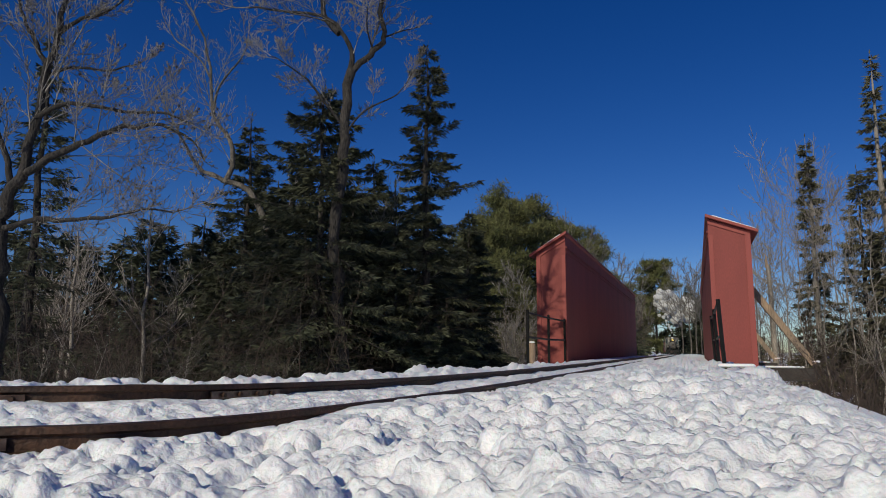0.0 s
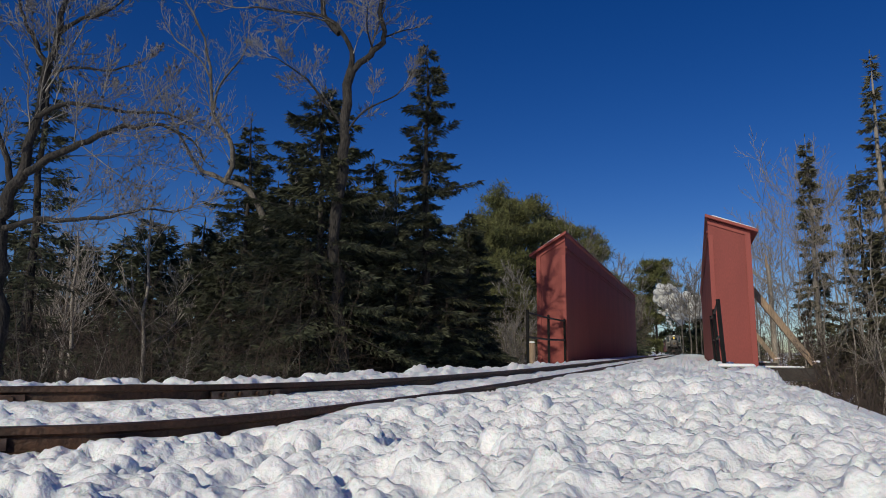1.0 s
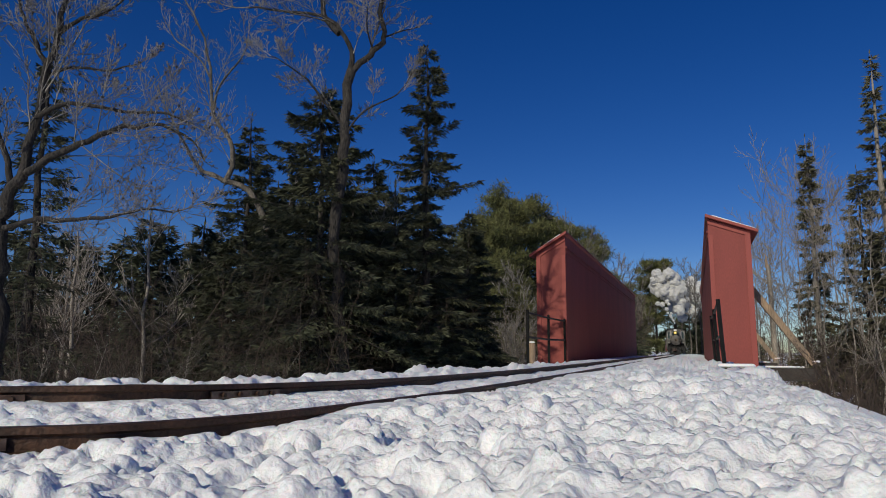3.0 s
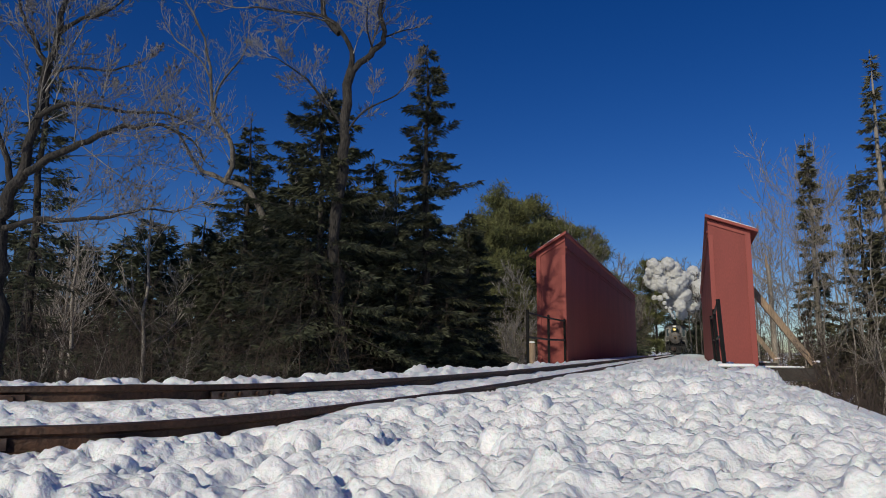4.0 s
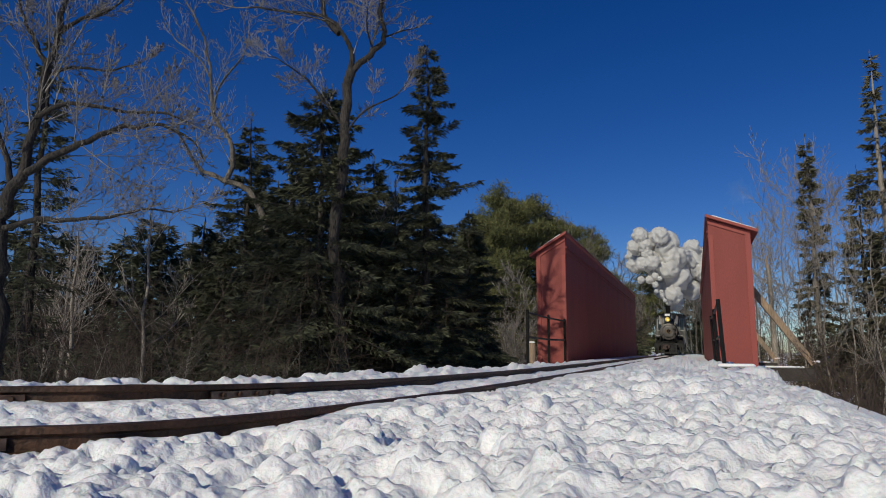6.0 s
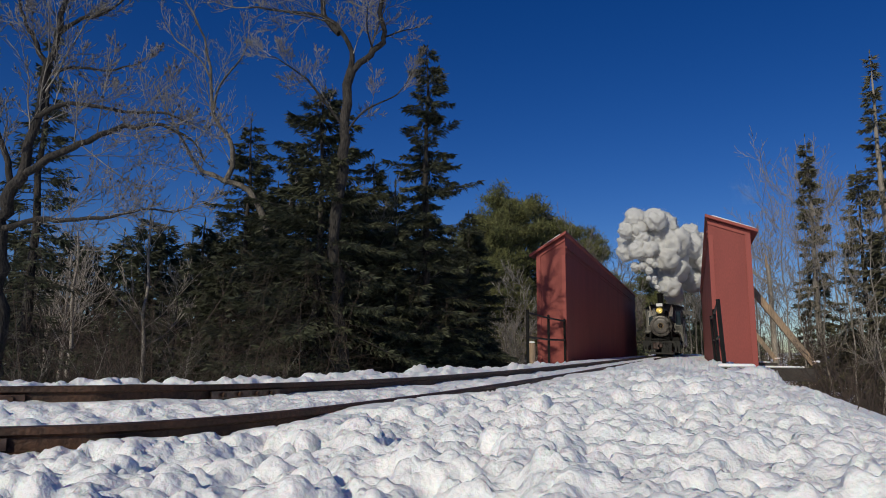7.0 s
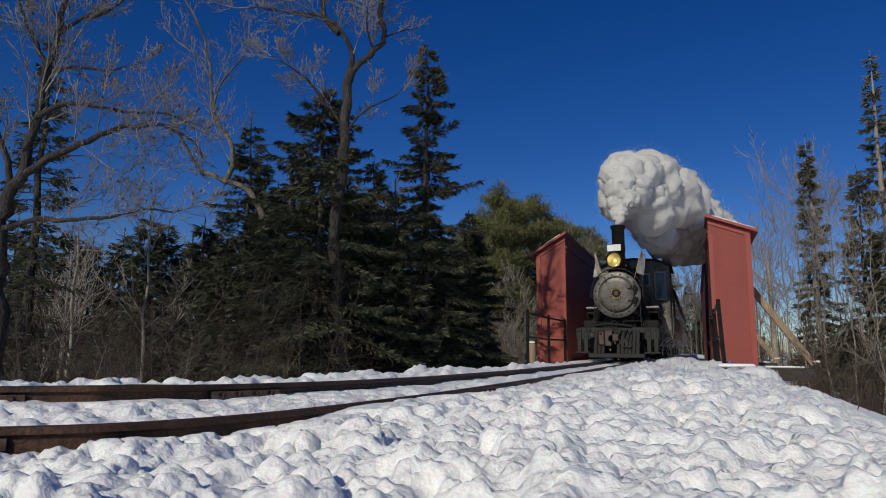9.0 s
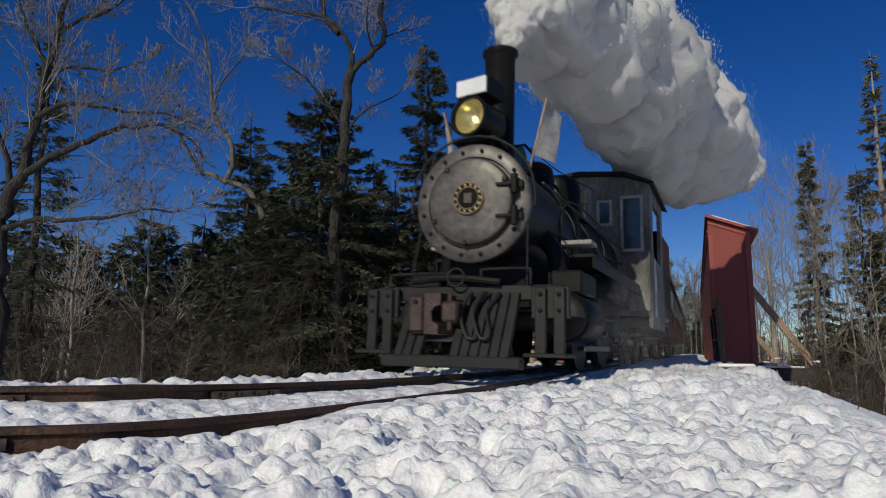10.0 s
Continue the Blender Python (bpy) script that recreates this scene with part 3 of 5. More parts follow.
    # chimney
    st = part("chimney", Build().turn([(0.23, 1.84), (0.19, 1.9), (0.145, 1.98), (0.135, 2.1), (0.143, 2.96), (0.155, 2.98), (0.17, 3.0), (0.17, 3.035), (0.155, 3.05), (0.125, 3.05), (0.115, 2.6), (0.0, 2.5)], (0, 0.68, 0), "z", 32), BLACK, e, "tall straight black chimney")
    # headlight on its bracket
    hl = part("headlight", Build().turn([(0.0, 0.2), (0.15, 0.2), (0.165, 0.17), (0.165, -0.14), (0.18, -0.15), (0.18, -0.18), (0.155, -0.18), (0.155, -0.12)], (0, 0.14, 2.17), "y", 32, False), BLACK, e, "round black oil headlight")
    part("reflector", Build().turn([(0.0, 0.0), (0.08, -0.03), (0.13, -0.08), (0.154, -0.14), (0.156, -0.13), (0.08, 0.0), (0.0, 0.02)], (0, 0.14, 2.17), "y", 32), LAMP, hl, "golden reflector")
    part("bulb", Build().turn([(0.0, -0.03), (0.02, -0.045), (0.026, -0.07), (0.014, -0.09), (0.0, -0.095)], (0, 0.14, 2.17), "y", 12), BULB, hl)
    part("number_box", Build().box(-0.16, 0.16, 0.02, 0.30, 2.36, 2.52, 0.006), IRON, hl)
    part("number_panel", Build().box(-0.15, 0.15, 0.0, 0.019, 2.37, 2.51, 0.003), WHITE, hl, "blank white panel")
    hl.matrix_basis = pose(0, 0.14, 0) @ pose(0, 0, 0, 0, 0, -12) @ pose(0, -0.14, 0)
    br = Build().box(-0.2, 0.2, 0.0, 0.34, 1.955, 1.985, 0.005)
    for x in (-0.15, 0.15):
        br.tube([(x, 0.06, 1.98), (x, 0.06, 1.86)], 0.016, 6)
        br.tube([(x, 0.3, 1.98), (x, 0.3, 1.86)], 0.016, 6)
    part("headlight_bracket", br, IRON, e)
    # white flags on slanting staffs
    for s in (-1, 1):
        fl = part("flag_staff", Build().tube([(s * 0.34, 0.52, 1.82), (s * 0.50, 0.50, 2.44)], 0.011, 6), TIMBER, e)
        c = Build()
        nu, nv = 8, 6
        for side in (0, 1):
            for i in range(nu + 1):
                for j in range(nv + 1):
                    u, v = i / nu, j / nv
                    w = 0.045 * math.sin(8 * u + 3 * v) * u
                    c.v.append((s * (0.495 - 0.11 * v + 0.17 * u * (0.3 + 0.7 * v)) + w * 0.6 + side * 0.003, 0.51 + 0.22 * u + 0.6 * w, 2.46 - 0.52 * v - 0.10 * u * (1 - 0.4 * v)))
        n = (nu + 1) * (nv + 1)
        for side in (0, 1):
            for i in range(nu):
                for j in range(nv):
                    q = [side * n + i * (nv + 1) + j, side * n + (i + 1) * (nv + 1) + j, side * n + (i + 1) * (nv + 1) + j + 1, side * n + i * (nv + 1) + j + 1]
                    c.f.append(q if side else q[::-1])
        part("flag", c, CLOTH, fl, "limp white flag")
    # bell, domes, whistle
    bell = part("bell", Build().turn([(0.0, 2.28), (0.05, 2.27), (0.075, 2.2), (0.085, 2.1), (0.115, 2.03), (0.105, 2.03), (0.0, 2.08)], (0, 1.3, 0), "z", 24), BRASS, e, "brass bell")
    part("bell_frame", Build().tube([(-0.15, 1.3, 1.86), (-0.14, 1.3, 2.2), (-0.06, 1.3, 2.3), (0.06, 1.3, 2.3), (0.14, 1.3, 2.2), (0.15, 1.3, 1.86)], 0.016, 6), IRON, bell)
    for y, r, h in ((1.85, 0.22, 2.26), (2.95, 0.27, 2.38)):
        part("dome", Build().turn([(r + 0.06, 1.8), (r, 1.9), (r, h - 0.16), (r * 0.9, h - 0.07), (r * 0.55, h - 0.01), (0, h)], (0, y, 0), "z", 28), BLACK, e)
    part("whistle", Build().turn([(0.02, 1.9), (0.02, 2.14), (0.042, 2.15), (0.042, 2.30), (0.02, 2.33), (0.0, 2.34)], (0.2, 3.55, 0), "z", 12), BRASS, e, "brass whistle")
    part("safety_valve", Build().turn([(0.03, 1.9), (0.03, 2.2), (0.045, 2.22), (0.03, 2.3), (0, 2.3)], (0.08, 3.7, 0), "z", 12), BRASS, e)
    for s in (-1, 1):
        part("side_rail", Build().tube([(s * 0.52, 0.3, 1.62), (s * 0.53, 2.2, 1.62), (s * 0.58, 4.3, 1.62)], 0.013, 6), STEEL, e)
        part("running_board", Build().box(*sorted((s * 0.40, s * 0.80)), 1.05, 4.3, 1.08, 1.12, 0.006), IRON, e)
        part("front_step", Build().box(*sorted((s * 0.52, s * 0.80)), 0.92, 1.20, 1.185, 1.225, 0.006), GREYWOOD, e, "grey worn step board")
        part("step_bracket", Build().box(*sorted((s * 0.5, s * 0.56)), 0.98, 1.1, 1.0, 1.17), IRON, e)
        part("air_tank", Build().turn([(0.0, 2.0), (0.12, 2.04), (0.15, 2.1), (0.15, 3.1), (0.12, 3.16), (0, 3.2)], (s * 0.66, 0, 0.92), "y", 20), BLACK, e)
        cyl = part("cylinder", Build().turn([(0.0, 0.42), (0.12, 0.42), (0.20, 0.45), (0.215, 0.47), (0.215, 1.12), (0.20, 1.14), (0.0, 1.16)], (s * 0.66, 0, 0.50), "y", 28), BLACK, e)
        part("cylinder_cover", Build().turn([(0.0, 0.385), (0.10, 0.39), (0.17, 0.41), (0.185, 0.43), (0.185, 0.45)], (s * 0.66, 0, 0.50), "y", 28), STEEL, cyl, "grey cylinder cover")
        part("valve_chest", Build().box(*sorted((s * 0.50, s * 0.80)), 0.5, 1.1, 0.70, 0.90, 0.02), IRON, e)
        part("steam_pipe", Build().tube([(s * 0.55, 0.75, 0.88), (s * 0.5, 0.75, 1.1), (s * 0.36, 0.75, 1.3)], 0.08, 12), BLACK, e)
        part("brace_rod", Build().tube([(s * 0.50, -0.10, 0.72), (s * 0.47, 0.03, 1.25)], 0.009, 6), STEEL, e)
        part("sand_pipe", Build().tube(smoothline([(s * 0.18, 1.85, 2.05), (s * 0.42, 1.88, 1.72), (s * 0.48, 1.95, 1.4), (s * 0.46, 2.05, 0.9), (s * 0.36, 2.1, 0.35)], 4), 0.017, 6), BLACK, e)
        part("feed_pipe", Build().tube(smoothline([(s * 0.46, 2.3, 1.55), (s * 0.54, 2.45, 1.35), (s * 0.58, 3.2, 1.25), (s * 0.62, 4.3, 1.2)], 4), 0.024, 8), STEEL, e)
        part("reach_rod", Build().tube([(s * 0.50, 1.0, 1.28), (s * 0.56, 4.3, 1.42)], 0.014, 6), STEEL, e)
        part("board_valance", Build().box(*sorted((s * 0.78, s * 0.80)), 1.05, 4.3, 0.98, 1.078), BLACK, e, smooth=False)
        part("lubricator_pipe", Build().tube(smoothline([(s * 0.30, 4.3, 1.95), (s * 0.44, 3.2, 1.80), (s * 0.46, 1.5, 1.72), (s * 0.50, 0.95, 1.2), (s * 0.6, 0.8, 0.92)], 4), 0.010, 6), STEEL, e)
        part("guide_bar", Build().box(*sorted((s * 0.62, s * 0.70)), 1.16, 1.95, 0.58, 0.62), STEEL, e, smooth=False)
        part("crosshead", Build().box(*sorted((s * 0.60, s * 0.72)), 1.5, 1.68, 0.44, 0.575, 0.01), STEEL, e)
        part("cylinder_drain", Build().tube([(s * 0.66, 0.5, 0.29), (s * 0.66, 0.42, 0.2)], 0.014, 6), RUSTBOX, e)
    part("bell_cord", Build().tube(smoothline([(0.12, 1.3, 2.26), (0.14, 2.4, 2.30), (0.2, 4.3, 2.5)], 5), 0.007, 5), IRON, e)
    # frame, saddle
    part("frame", Build().box(-0.24, 0.24, 0.1, 7.3, 0.42, 0.72, 0.01), IRON, e)
    part("saddle", Build().prism([(-0.4, 0.55), (0.4, 0.55), (0.3, 1.02), (-0.3, 1.02)], "y", 0.35, 1.15), BLACK, e, smooth=False)
    part("ashpan", Build().prism([(-0.22, 0.10), (0.22, 0.10), (0.24, 0.415), (-0.24, 0.415)], "y", 2.75, 5.6), BLACK, e, smooth=False)
    # front: buffer beam, slatted pilot, side steps
    beam = part("buffer_beam", Build().box(-0.80, 0.80, -0.12, 0.02, 0.60, 0.72, 0.01), STEEL, e, "worn grey buffer beam")
    pil = part("pilot", Build().box(-0.56, 0.56, -0.46, -0.36, 0.085, 0.175, 0.012), STEEL, e, "slatted grey pilot")
    for i in range(12):
        x = -0.52 + 1.04 * i / 11
        if -0.33 < x < -0.02:
            continue
        part("pilot_slat", Build().prism([(-0.445, 0.16), (-0.395, 0.16), (-0.10, 0.66), (-0.15, 0.66)], "x", x * 0.82 - 0.03, x * 0.82 + 0.03), STEEL, pil, smooth=False)
    for s in (-1, 1):
        sx = part("side_step", Build().box(*sorted((s * 0.54, s * 0.86)), -0.34, -0.02, 0.175, 0.205, 0.006), STEEL, e, "grey foot step")
        part("step_plate", Build().box(*sorted((s * 0.56, s * 0.85)), -0.19, -0.14, 0.46, 0.70, 0.006), STEEL, sx)
        for x in (0.64, 0.78):
            part("step_slat", Build().box(*sorted((s * (x - 0.042), s * (x + 0.042))), -0.23, -0.195, 0.20, 0.69, 0.006), STEEL, sx)
            for z in (0.52, 0.64):
                part("bolt", Build().turn([(0.016, -0.225), (0.016, -0.245), (0.008, -0.25)], (s * x, 0, z), "y", 8), IRON, sx)
    body = Build().box(-0.37, -0.22, -0.40, -0.10, 0.33, 0.64, 0.03)
    body.prism([(-0.215, 0.33), (-0.10, 0.33), (-0.10, 0.40), (-0.15, 0.43), (-0.16, 0.50), (-0.13, 0.54), (-0.08, 0.55), (-0.08, 0.64), (-0.215, 0.64)], "y", -0.42, -0.12)
    cp = part("coupler_pocket", body, RUSTBOX, e, "rust-brown iron coupler pocket", smooth=False)
    part("pocket_rivet", Build().turn([(0.02, -0.40), (0.02, -0.415), (0.01, -0.42)], (-0.30, 0, 0.58), "y", 8), IRON, cp)
    ju = Build().box(-0.08, 0.06, -0.42, -0.12, 0.42, 0.58, 0.02)
    ju.tube([(-0.02, -0.38, 0.36), (-0.02, -0.38, 0.66)], 0.02, 8)
    part("coupler", ju, RUSTBOX, e, "rusty link coupler")
    for x0 in (0.10, 0.20):
        ch = [(x0, -0.22, 0.66), (x0 - 0.05, -0.33, 0.50), (x0 + 0.02, -0.40, 0.33), (x0 + 0.08, -0.41, 0.30), (x0 + 0.10, -0.38, 0.36), (x0 + 0.04, -0.28, 0.52), (x0 + 0.12, -0.2, 0.66)]
        part("hose", Build().tube(smoothline(ch, 4), 0.013, 6), STEEL, e, "hanging grey hose")
    part("pilot_rail", Build().tube(smoothline([(0.14, -0.14, 0.72), (0.14, -0.14, 0.82), (0.17, -0.14, 0.845), (0.50, -0.14, 0.845), (0.54, -0.14, 0.82), (0.54, -0.14, 0.72)], 3), 0.011, 6), STEEL, e)
    part("pilot_rail", Build().tube(smoothline([(-0.14, -0.14, 0.72), (-0.14, -0.14, 0.80), (-0.17, -0.14, 0.82), (-0.60, -0.14, 0.82), (-0.66, -0.14, 0.80), (-0.66, -0.14, 0.72)], 3), 0.011, 6), STEEL, e)
    part("brake_pipe", Build().tube(smoothline([(-0.45, -0.15, 0.76), (-0.1, -0.17, 0.78), (0.3, -0.15, 0.74)], 4), 0.03, 8), IRON, e)
    part("hand_wheel", Build().tube([(-0.05 + 0.07 * math.cos(a), -0.2, 0.78 + 0.07 * math.sin(a)) for a in np.linspace(0, 2 * math.pi, 17)], 0.01, 6), STEEL, e)
    # cab
    cab = part("cab", Build().prism([(-0.93, 0.78), (-0.55, 0.78), (-0.55, 1.0), (0.55, 1.0), (0.55, 0.78), (0.93, 0.78), (0.95, 2.55), (0.6, 2.68), (0, 2.73), (-0.6, 2.68), (-0.95, 2.55)], "y", 4.35, 4.41), CABWOOD, e, "worn black boarded cab", smooth=False)
    for s in (-1, 1):
        sb_ = Build()
        for a in ((4.42, 6.1, 0.55, 1.55), (4.42, 4.7, 1.55, 2.55), (5.75, 6.1, 1.55, 2.55), (4.7, 5.75, 2.35, 2.55)):
            sb_.box(*sorted((s * 0.90, s * 0.95)), *a)
        part("cab_side", sb_, CABWOOD, cab, smooth=False)
        part("cab_grab_iron", Build().tube([(s * 0.99, 4.5, 0.7), (s * 0.99, 4.5, 1.5)], 0.012, 6), BRIGHT, cab)
        part("cab_foot_step", Build().box(*sorted((s * 0.80, s * 0.98)), 4.35, 4.6, 0.42, 0.45), IRON, cab, smooth=False)
        for xa, xb, za, zb in ((0.55, 0.86, 1.60, 2.40), (0.22, 0.44, 1.98, 2.36)):
            x0, x1 = sorted((s * xa, s * xb))
            fr = Build()
            for q in ((x0, x1, za, za + 0.04), (x0, x1, zb - 0.04, zb), (x0, x0 + 0.04, za + 0.04, zb - 0.04), (x1 - 0.04, x1, za + 0.04, zb - 0.04)):
                fr.box(q[0], q[1], 4.325, 4.347, q[2], q[3])
            wi = part("cab_window", fr, GREYWOOD, cab, "grey cab window frame", smooth=False)
            part("pane", Build().box(x0 + 0.04, x1 - 0.04, 4.335, 4.346, za + 0.04, zb - 0.04), GLASS, wi, smooth=False)
    part("cab_back", Build().box(-0.89, 0.89, 6.05, 6.1, 0.75, 1.6), CABWOOD, cab, smooth=False)
    prof = [(-1.02, 2.52), (-0.62, 2.69), (0, 2.74), (0.62, 2.69), (1.02, 2.52), (1.02, 2.56), (0.63, 2.73), (0, 2.785), (-0.63, 2.73), (-1.02, 2.56)]
    part("cab_roof", Build().prism(prof, "y", 4.22, 6.3), BLACK, cab, smooth=False)
    # rear tank and bunker
    part("rear_tank", Build().box(-0.93, 0.93, 6.12, 7.7, 0.72, 2.2, 0.06), BLACK, e)
    part("rear_beam", Build().box(-0.85, 0.85, 7.71, 7.8, 0.45, 0.7, 0.01), STEEL, e)
    part("cab_floor", Build().box(-0.9, 0.9, 4.45, 7.7, 0.66, 0.715), IRON, e, smooth=False)

    def wheel(name, r, x, y, spokes):
        s = 1 if x > 0 else -1
        w = part(name, Build().turn([(r - 0.06, -0.05), (r + 0.018, -0.05), (r + 0.018, -0.025), (r, -0.022), (r, 0.05), (r - 0.06, 0.05)], (0, 0, 0), "x", 32), STEEL, e)
        w.matrix_basis = pose(x, y, r, 0, 0, 0)
        c = Build().turn([(0.09, -0.05), (0.09, 0.06)], (0, 0, 0), "x", 16)
        for i in range(spokes):
            a = 2 * math.pi * i / spokes
            c.tube([(0, 0.07 * math.cos(a), 0.07 * math.sin(a)), (0, (r - 0.05) * math.cos(a), (r - 0.05) * math.sin(a))], 0.022, 5)
        part("spokes", c, BLACK, w)
        part("crank_pin", Build().turn([(0.035, 0.0), (0.035, s * 0.14)], (0, 0, r * 0.42), "x", 12), BRIGHT, w)
        return w

    wheels = []
    for s in (-1, 1):
        for y in (2.35, 3.75):
            wheels.append((wheel("driving_wheel", 0.42, s * 0.33, y, 10), 0.42))
        for y in (5.9, 7.1):
            wheels.append((wheel("truck_wheel", 0.26, s * 0.33, y, 8), 0.26))
        rod = part("coupling_rod", Build().box(-0.015, 0.015, -0.75, 0.75, -0.03, 0.03, 0.006), BRIGHT, e)
        rod.matrix_basis = pose(s * 0.45, 3.05, 0.42 - 0.176)
    return e, wheels


LOCO, LOCO_WHEELS = make_locomotive()


def make_coach():
    c = thing("railway_coach", "maroon boarded narrow-gauge coach with pale window frames", "railway coach", group="coaches of the train")
    part("body", Build().box(-0.93, 0.93, 0, 8.5, 0.62, 2.15, 0.02), MAROON, c)
    part("roof", Build().prism([(-1.0, 2.16), (1.0, 2.16), (0.8, 2.4), (0.4, 2.58), (0, 2.62), (-0.4, 2.58), (-0.8, 2.4)], "y", -0.3, 8.8), BLACK, c, "dark curved roof", smooth=False)
    for i in range(9):
        for s in (-1, 1):
            y = 0.4 + 0.9 * i
            w = part("window", Build().box(*sorted((s * 0.932, s * 0.945)), y, y + 0.6, 1.35, 1.98), CABWOOD, c, smooth=False)
            part("pane", Build().box(*sorted((s * 0.946, s * 0.95)), y + 0.05, y + 0.55, 1.4, 1.93), GLASS, w, smooth=False)
    for x in (-0.55, 0.3):
        part("end_window", Build().box(x, x + 0.28, -0.02, -0.003, 1.35, 1.95), GLASS, c, smooth=False)
    for y in (1.2, 2.2, 6.3, 7.3):
        for s in (-1, 1):
            part("wheel", Build().turn([(0.24, -0.05), (0.25, -0.02), (0.25, 0.05), (0.1, 0.05)], (s * 0.33, y, 0.25), "x", 20), IRON, c)
    part("underframe", Build().box(-0.4, 0.4, 0.2, 8.3, 0.4, 0.6), IRON, c, smooth=False)
    return c


COACHES = [make_coach()]
COACHES += [copy_thing(COACHES[0], Matrix.Identity(4)) for _ in range(2)]


# ---- plants ----
def np_mesh(name, V, F):
    me = bpy.data.meshes.new(name)
    F = np.asarray(F, dtype=np.int32)
    k = F.shape[1]
    me.vertices.add(len(V))
    me.vertices.foreach_set("co", np.asarray(V, dtype=np.float32).ravel())
    me.loops.add(F.size)
    me.loops.foreach_set("vertex_index", F.ravel())
    me.polygons.add(len(F))
    me.polygons.foreach_set("loop_start", np.arange(0, F.size, k, dtype=np.int32))
    me.update(calc_edges=True)
    return me


def unit(a):
    return a / np.maximum(np.linalg.norm(a, axis=-1, keepdims=True), 1e-9)


def tubes(P, R, sides=3):
    """Many tapered stems at once. P: stems x points x 3; R: stems x points."""
    n, k, _ = P.shape
    d = unit(np.gradient(P, axis=1))
    ref = np.where(np.abs(d[:, :1, 2:]) > 0.8, np.array([[[1.0, 0.0, 0.0]]]), np.array([[[0.0, 0.0, 1.0]]]))
    a = unit(np.cross(d, np.broadcast_to(ref, d.shape)))
    c = np.cross(d, a)
    ang = np.arange(sides) * 2 * np.pi / sides
    V = P[:, :, None, :] + R[:, :, None, None] * (a[:, :, None, :] * np.cos(ang)[None, None, :, None] + c[:, :, None, :] * np.sin(ang)[None, None, :, None])
    idx = np.arange(n * k * sides).reshape(n, k, sides)
    nxt = np.roll(idx, -1, axis=2)
    F = np.stack([idx[:, :-1], nxt[:, :-1], nxt[:, 1:], idx[:, 1:]], -1).reshape(-1, 4)
    return V.reshape(-1, 3), F


def join(pieces):
    V, F, n = [], [], 0
    for v, f in pieces:
        V.append(v), F.append(f + n)
        n += len(v)
    return np.concatenate(V), np.concatenate(F)


def sprays(P, D, L, W, rs):
    """Flat pointed sprays of needles: one slim diamond each, at P, along D."""
    n = len(P)
    D = unit(D)
    s = unit(np.cross(D, unit(rs.normal(size=(n, 3)))))
    L, W = L[:, None], W[:, None]
    V = np.stack([P, P + D * L * 0.45 + s * W, P + D * L, P + D * L * 0.45 - s * W], 1)
    return V.reshape(-1, 3), np.arange(4 * n).reshape(n, 4)


def make_spruce(name, at, height, radius, seed, label, needles=SPRUCE, bark=BARK, dense=1.0, bare=0.06, group="spruces", spray=0.17, lean=0.0):
    """A spruce: tapered trunk, whorls of drooping boughs, each hung with sprays of needles."""
    rs = np.random.RandomState(seed)
    t = thing(name, label, "spruce tree", (at[0], at[1], at[2] - 0.1), group)
    zs = np.linspace(0, 1, 9)
    P = np.stack([lean * zs + 0.03 * rs.normal(size=9), 0.03 * rs.normal(size=9), zs * height], 1)[None]
    R = (0.014 * height * (1 - zs) ** 0.8 + 0.008)[None]
    boughs, spr = [], []
    z = bare * height
    while z < height * 0.985:
        f = z / height
        reach = radius * (1 - f) ** 0.8 * (0.35 + 0.65 * min(1, (f + 0.06) / 0.16)) + 0.05
        for _ in range(rs.randint(4, 7)):
            a, L = rs.uniform(0, 2 * np.pi), reach * rs.uniform(0.55, 1.22)
            u = np.linspace(0, 1, 5)
            rise = rs.uniform(0.05, 0.35) if f > 0.55 else rs.uniform(-0.35, 0.12)
            q = np.stack([lean * f + np.cos(a) * L * u, np.sin(a) * L * u, z + height * 0.007 * rs.normal() + L * (rise * u - 0.28 * u ** 2 + 0.16 * u ** 4)], 1)
            boughs.append(q)
            m = max(4, int(dense * (70 * L + 5)))
            w = rs.uniform(0.12, 1, m) ** 0.8
            base = np.stack([np.interp(w, u, q[:, i]) for i in range(3)], 1)
            out = np.array([np.cos(a), np.sin(a), 0.0])
            side = np.array([-np.sin(a), np.cos(a), 0.0]) * rs.choice([-1, 1], m)[:, None]
            spread = (1.05 - w)[:, None] * L * 0.30 * rs.rand(m, 1)
            base = base + side * spread + np.array([0, 0, -1]) * spread * 0.35
            dirs = out * rs.uniform(0.3, 1.0, (m, 1)) + side * rs.uniform(0.2, 1.0, (m, 1)) + np.array([0, 0, 1]) * rs.uniform(-0.75, 0.25, (m, 1))
            spr.append((base, dirs, spray * rs.uniform(0.55, 1.4, m), spray * rs.uniform(0.055, 0.12, m)))
        z += height * 0.019 * rs.uniform(0.7, 1.4) + 0.035
    tip = np.stack([lean + 0 * u[:4], 0 * u[:4], height * np.array([0.9, 0.95, 0.98, 1.0])], 1)
    spr.append((tip, np.tile([0.05, 0.02, 1.0], (4, 1)), np.full(4, spray), np.full(4, spray * 0.15)))
    B = np.stack(boughs)
    r0 = 0.005 + 0.007 * np.linalg.norm(B[:, -1] - B[:, 0], axis=1)
    wood = join([tubes(P, R, 7), tubes(B, r0[:, None] * np.linspace(1, 0.25, 5)[None], 3)])
    part("trunk", np_mesh("trunk", *wood), bark, t)
    S = [np.concatenate([s[i] for s in spr]) for i in range(4)]
    tagged(part("crown", np_mesh("crown", *sprays(S[0], S[1], S[2], S[3], rs)), needles, t), kind="stuff")
    return t


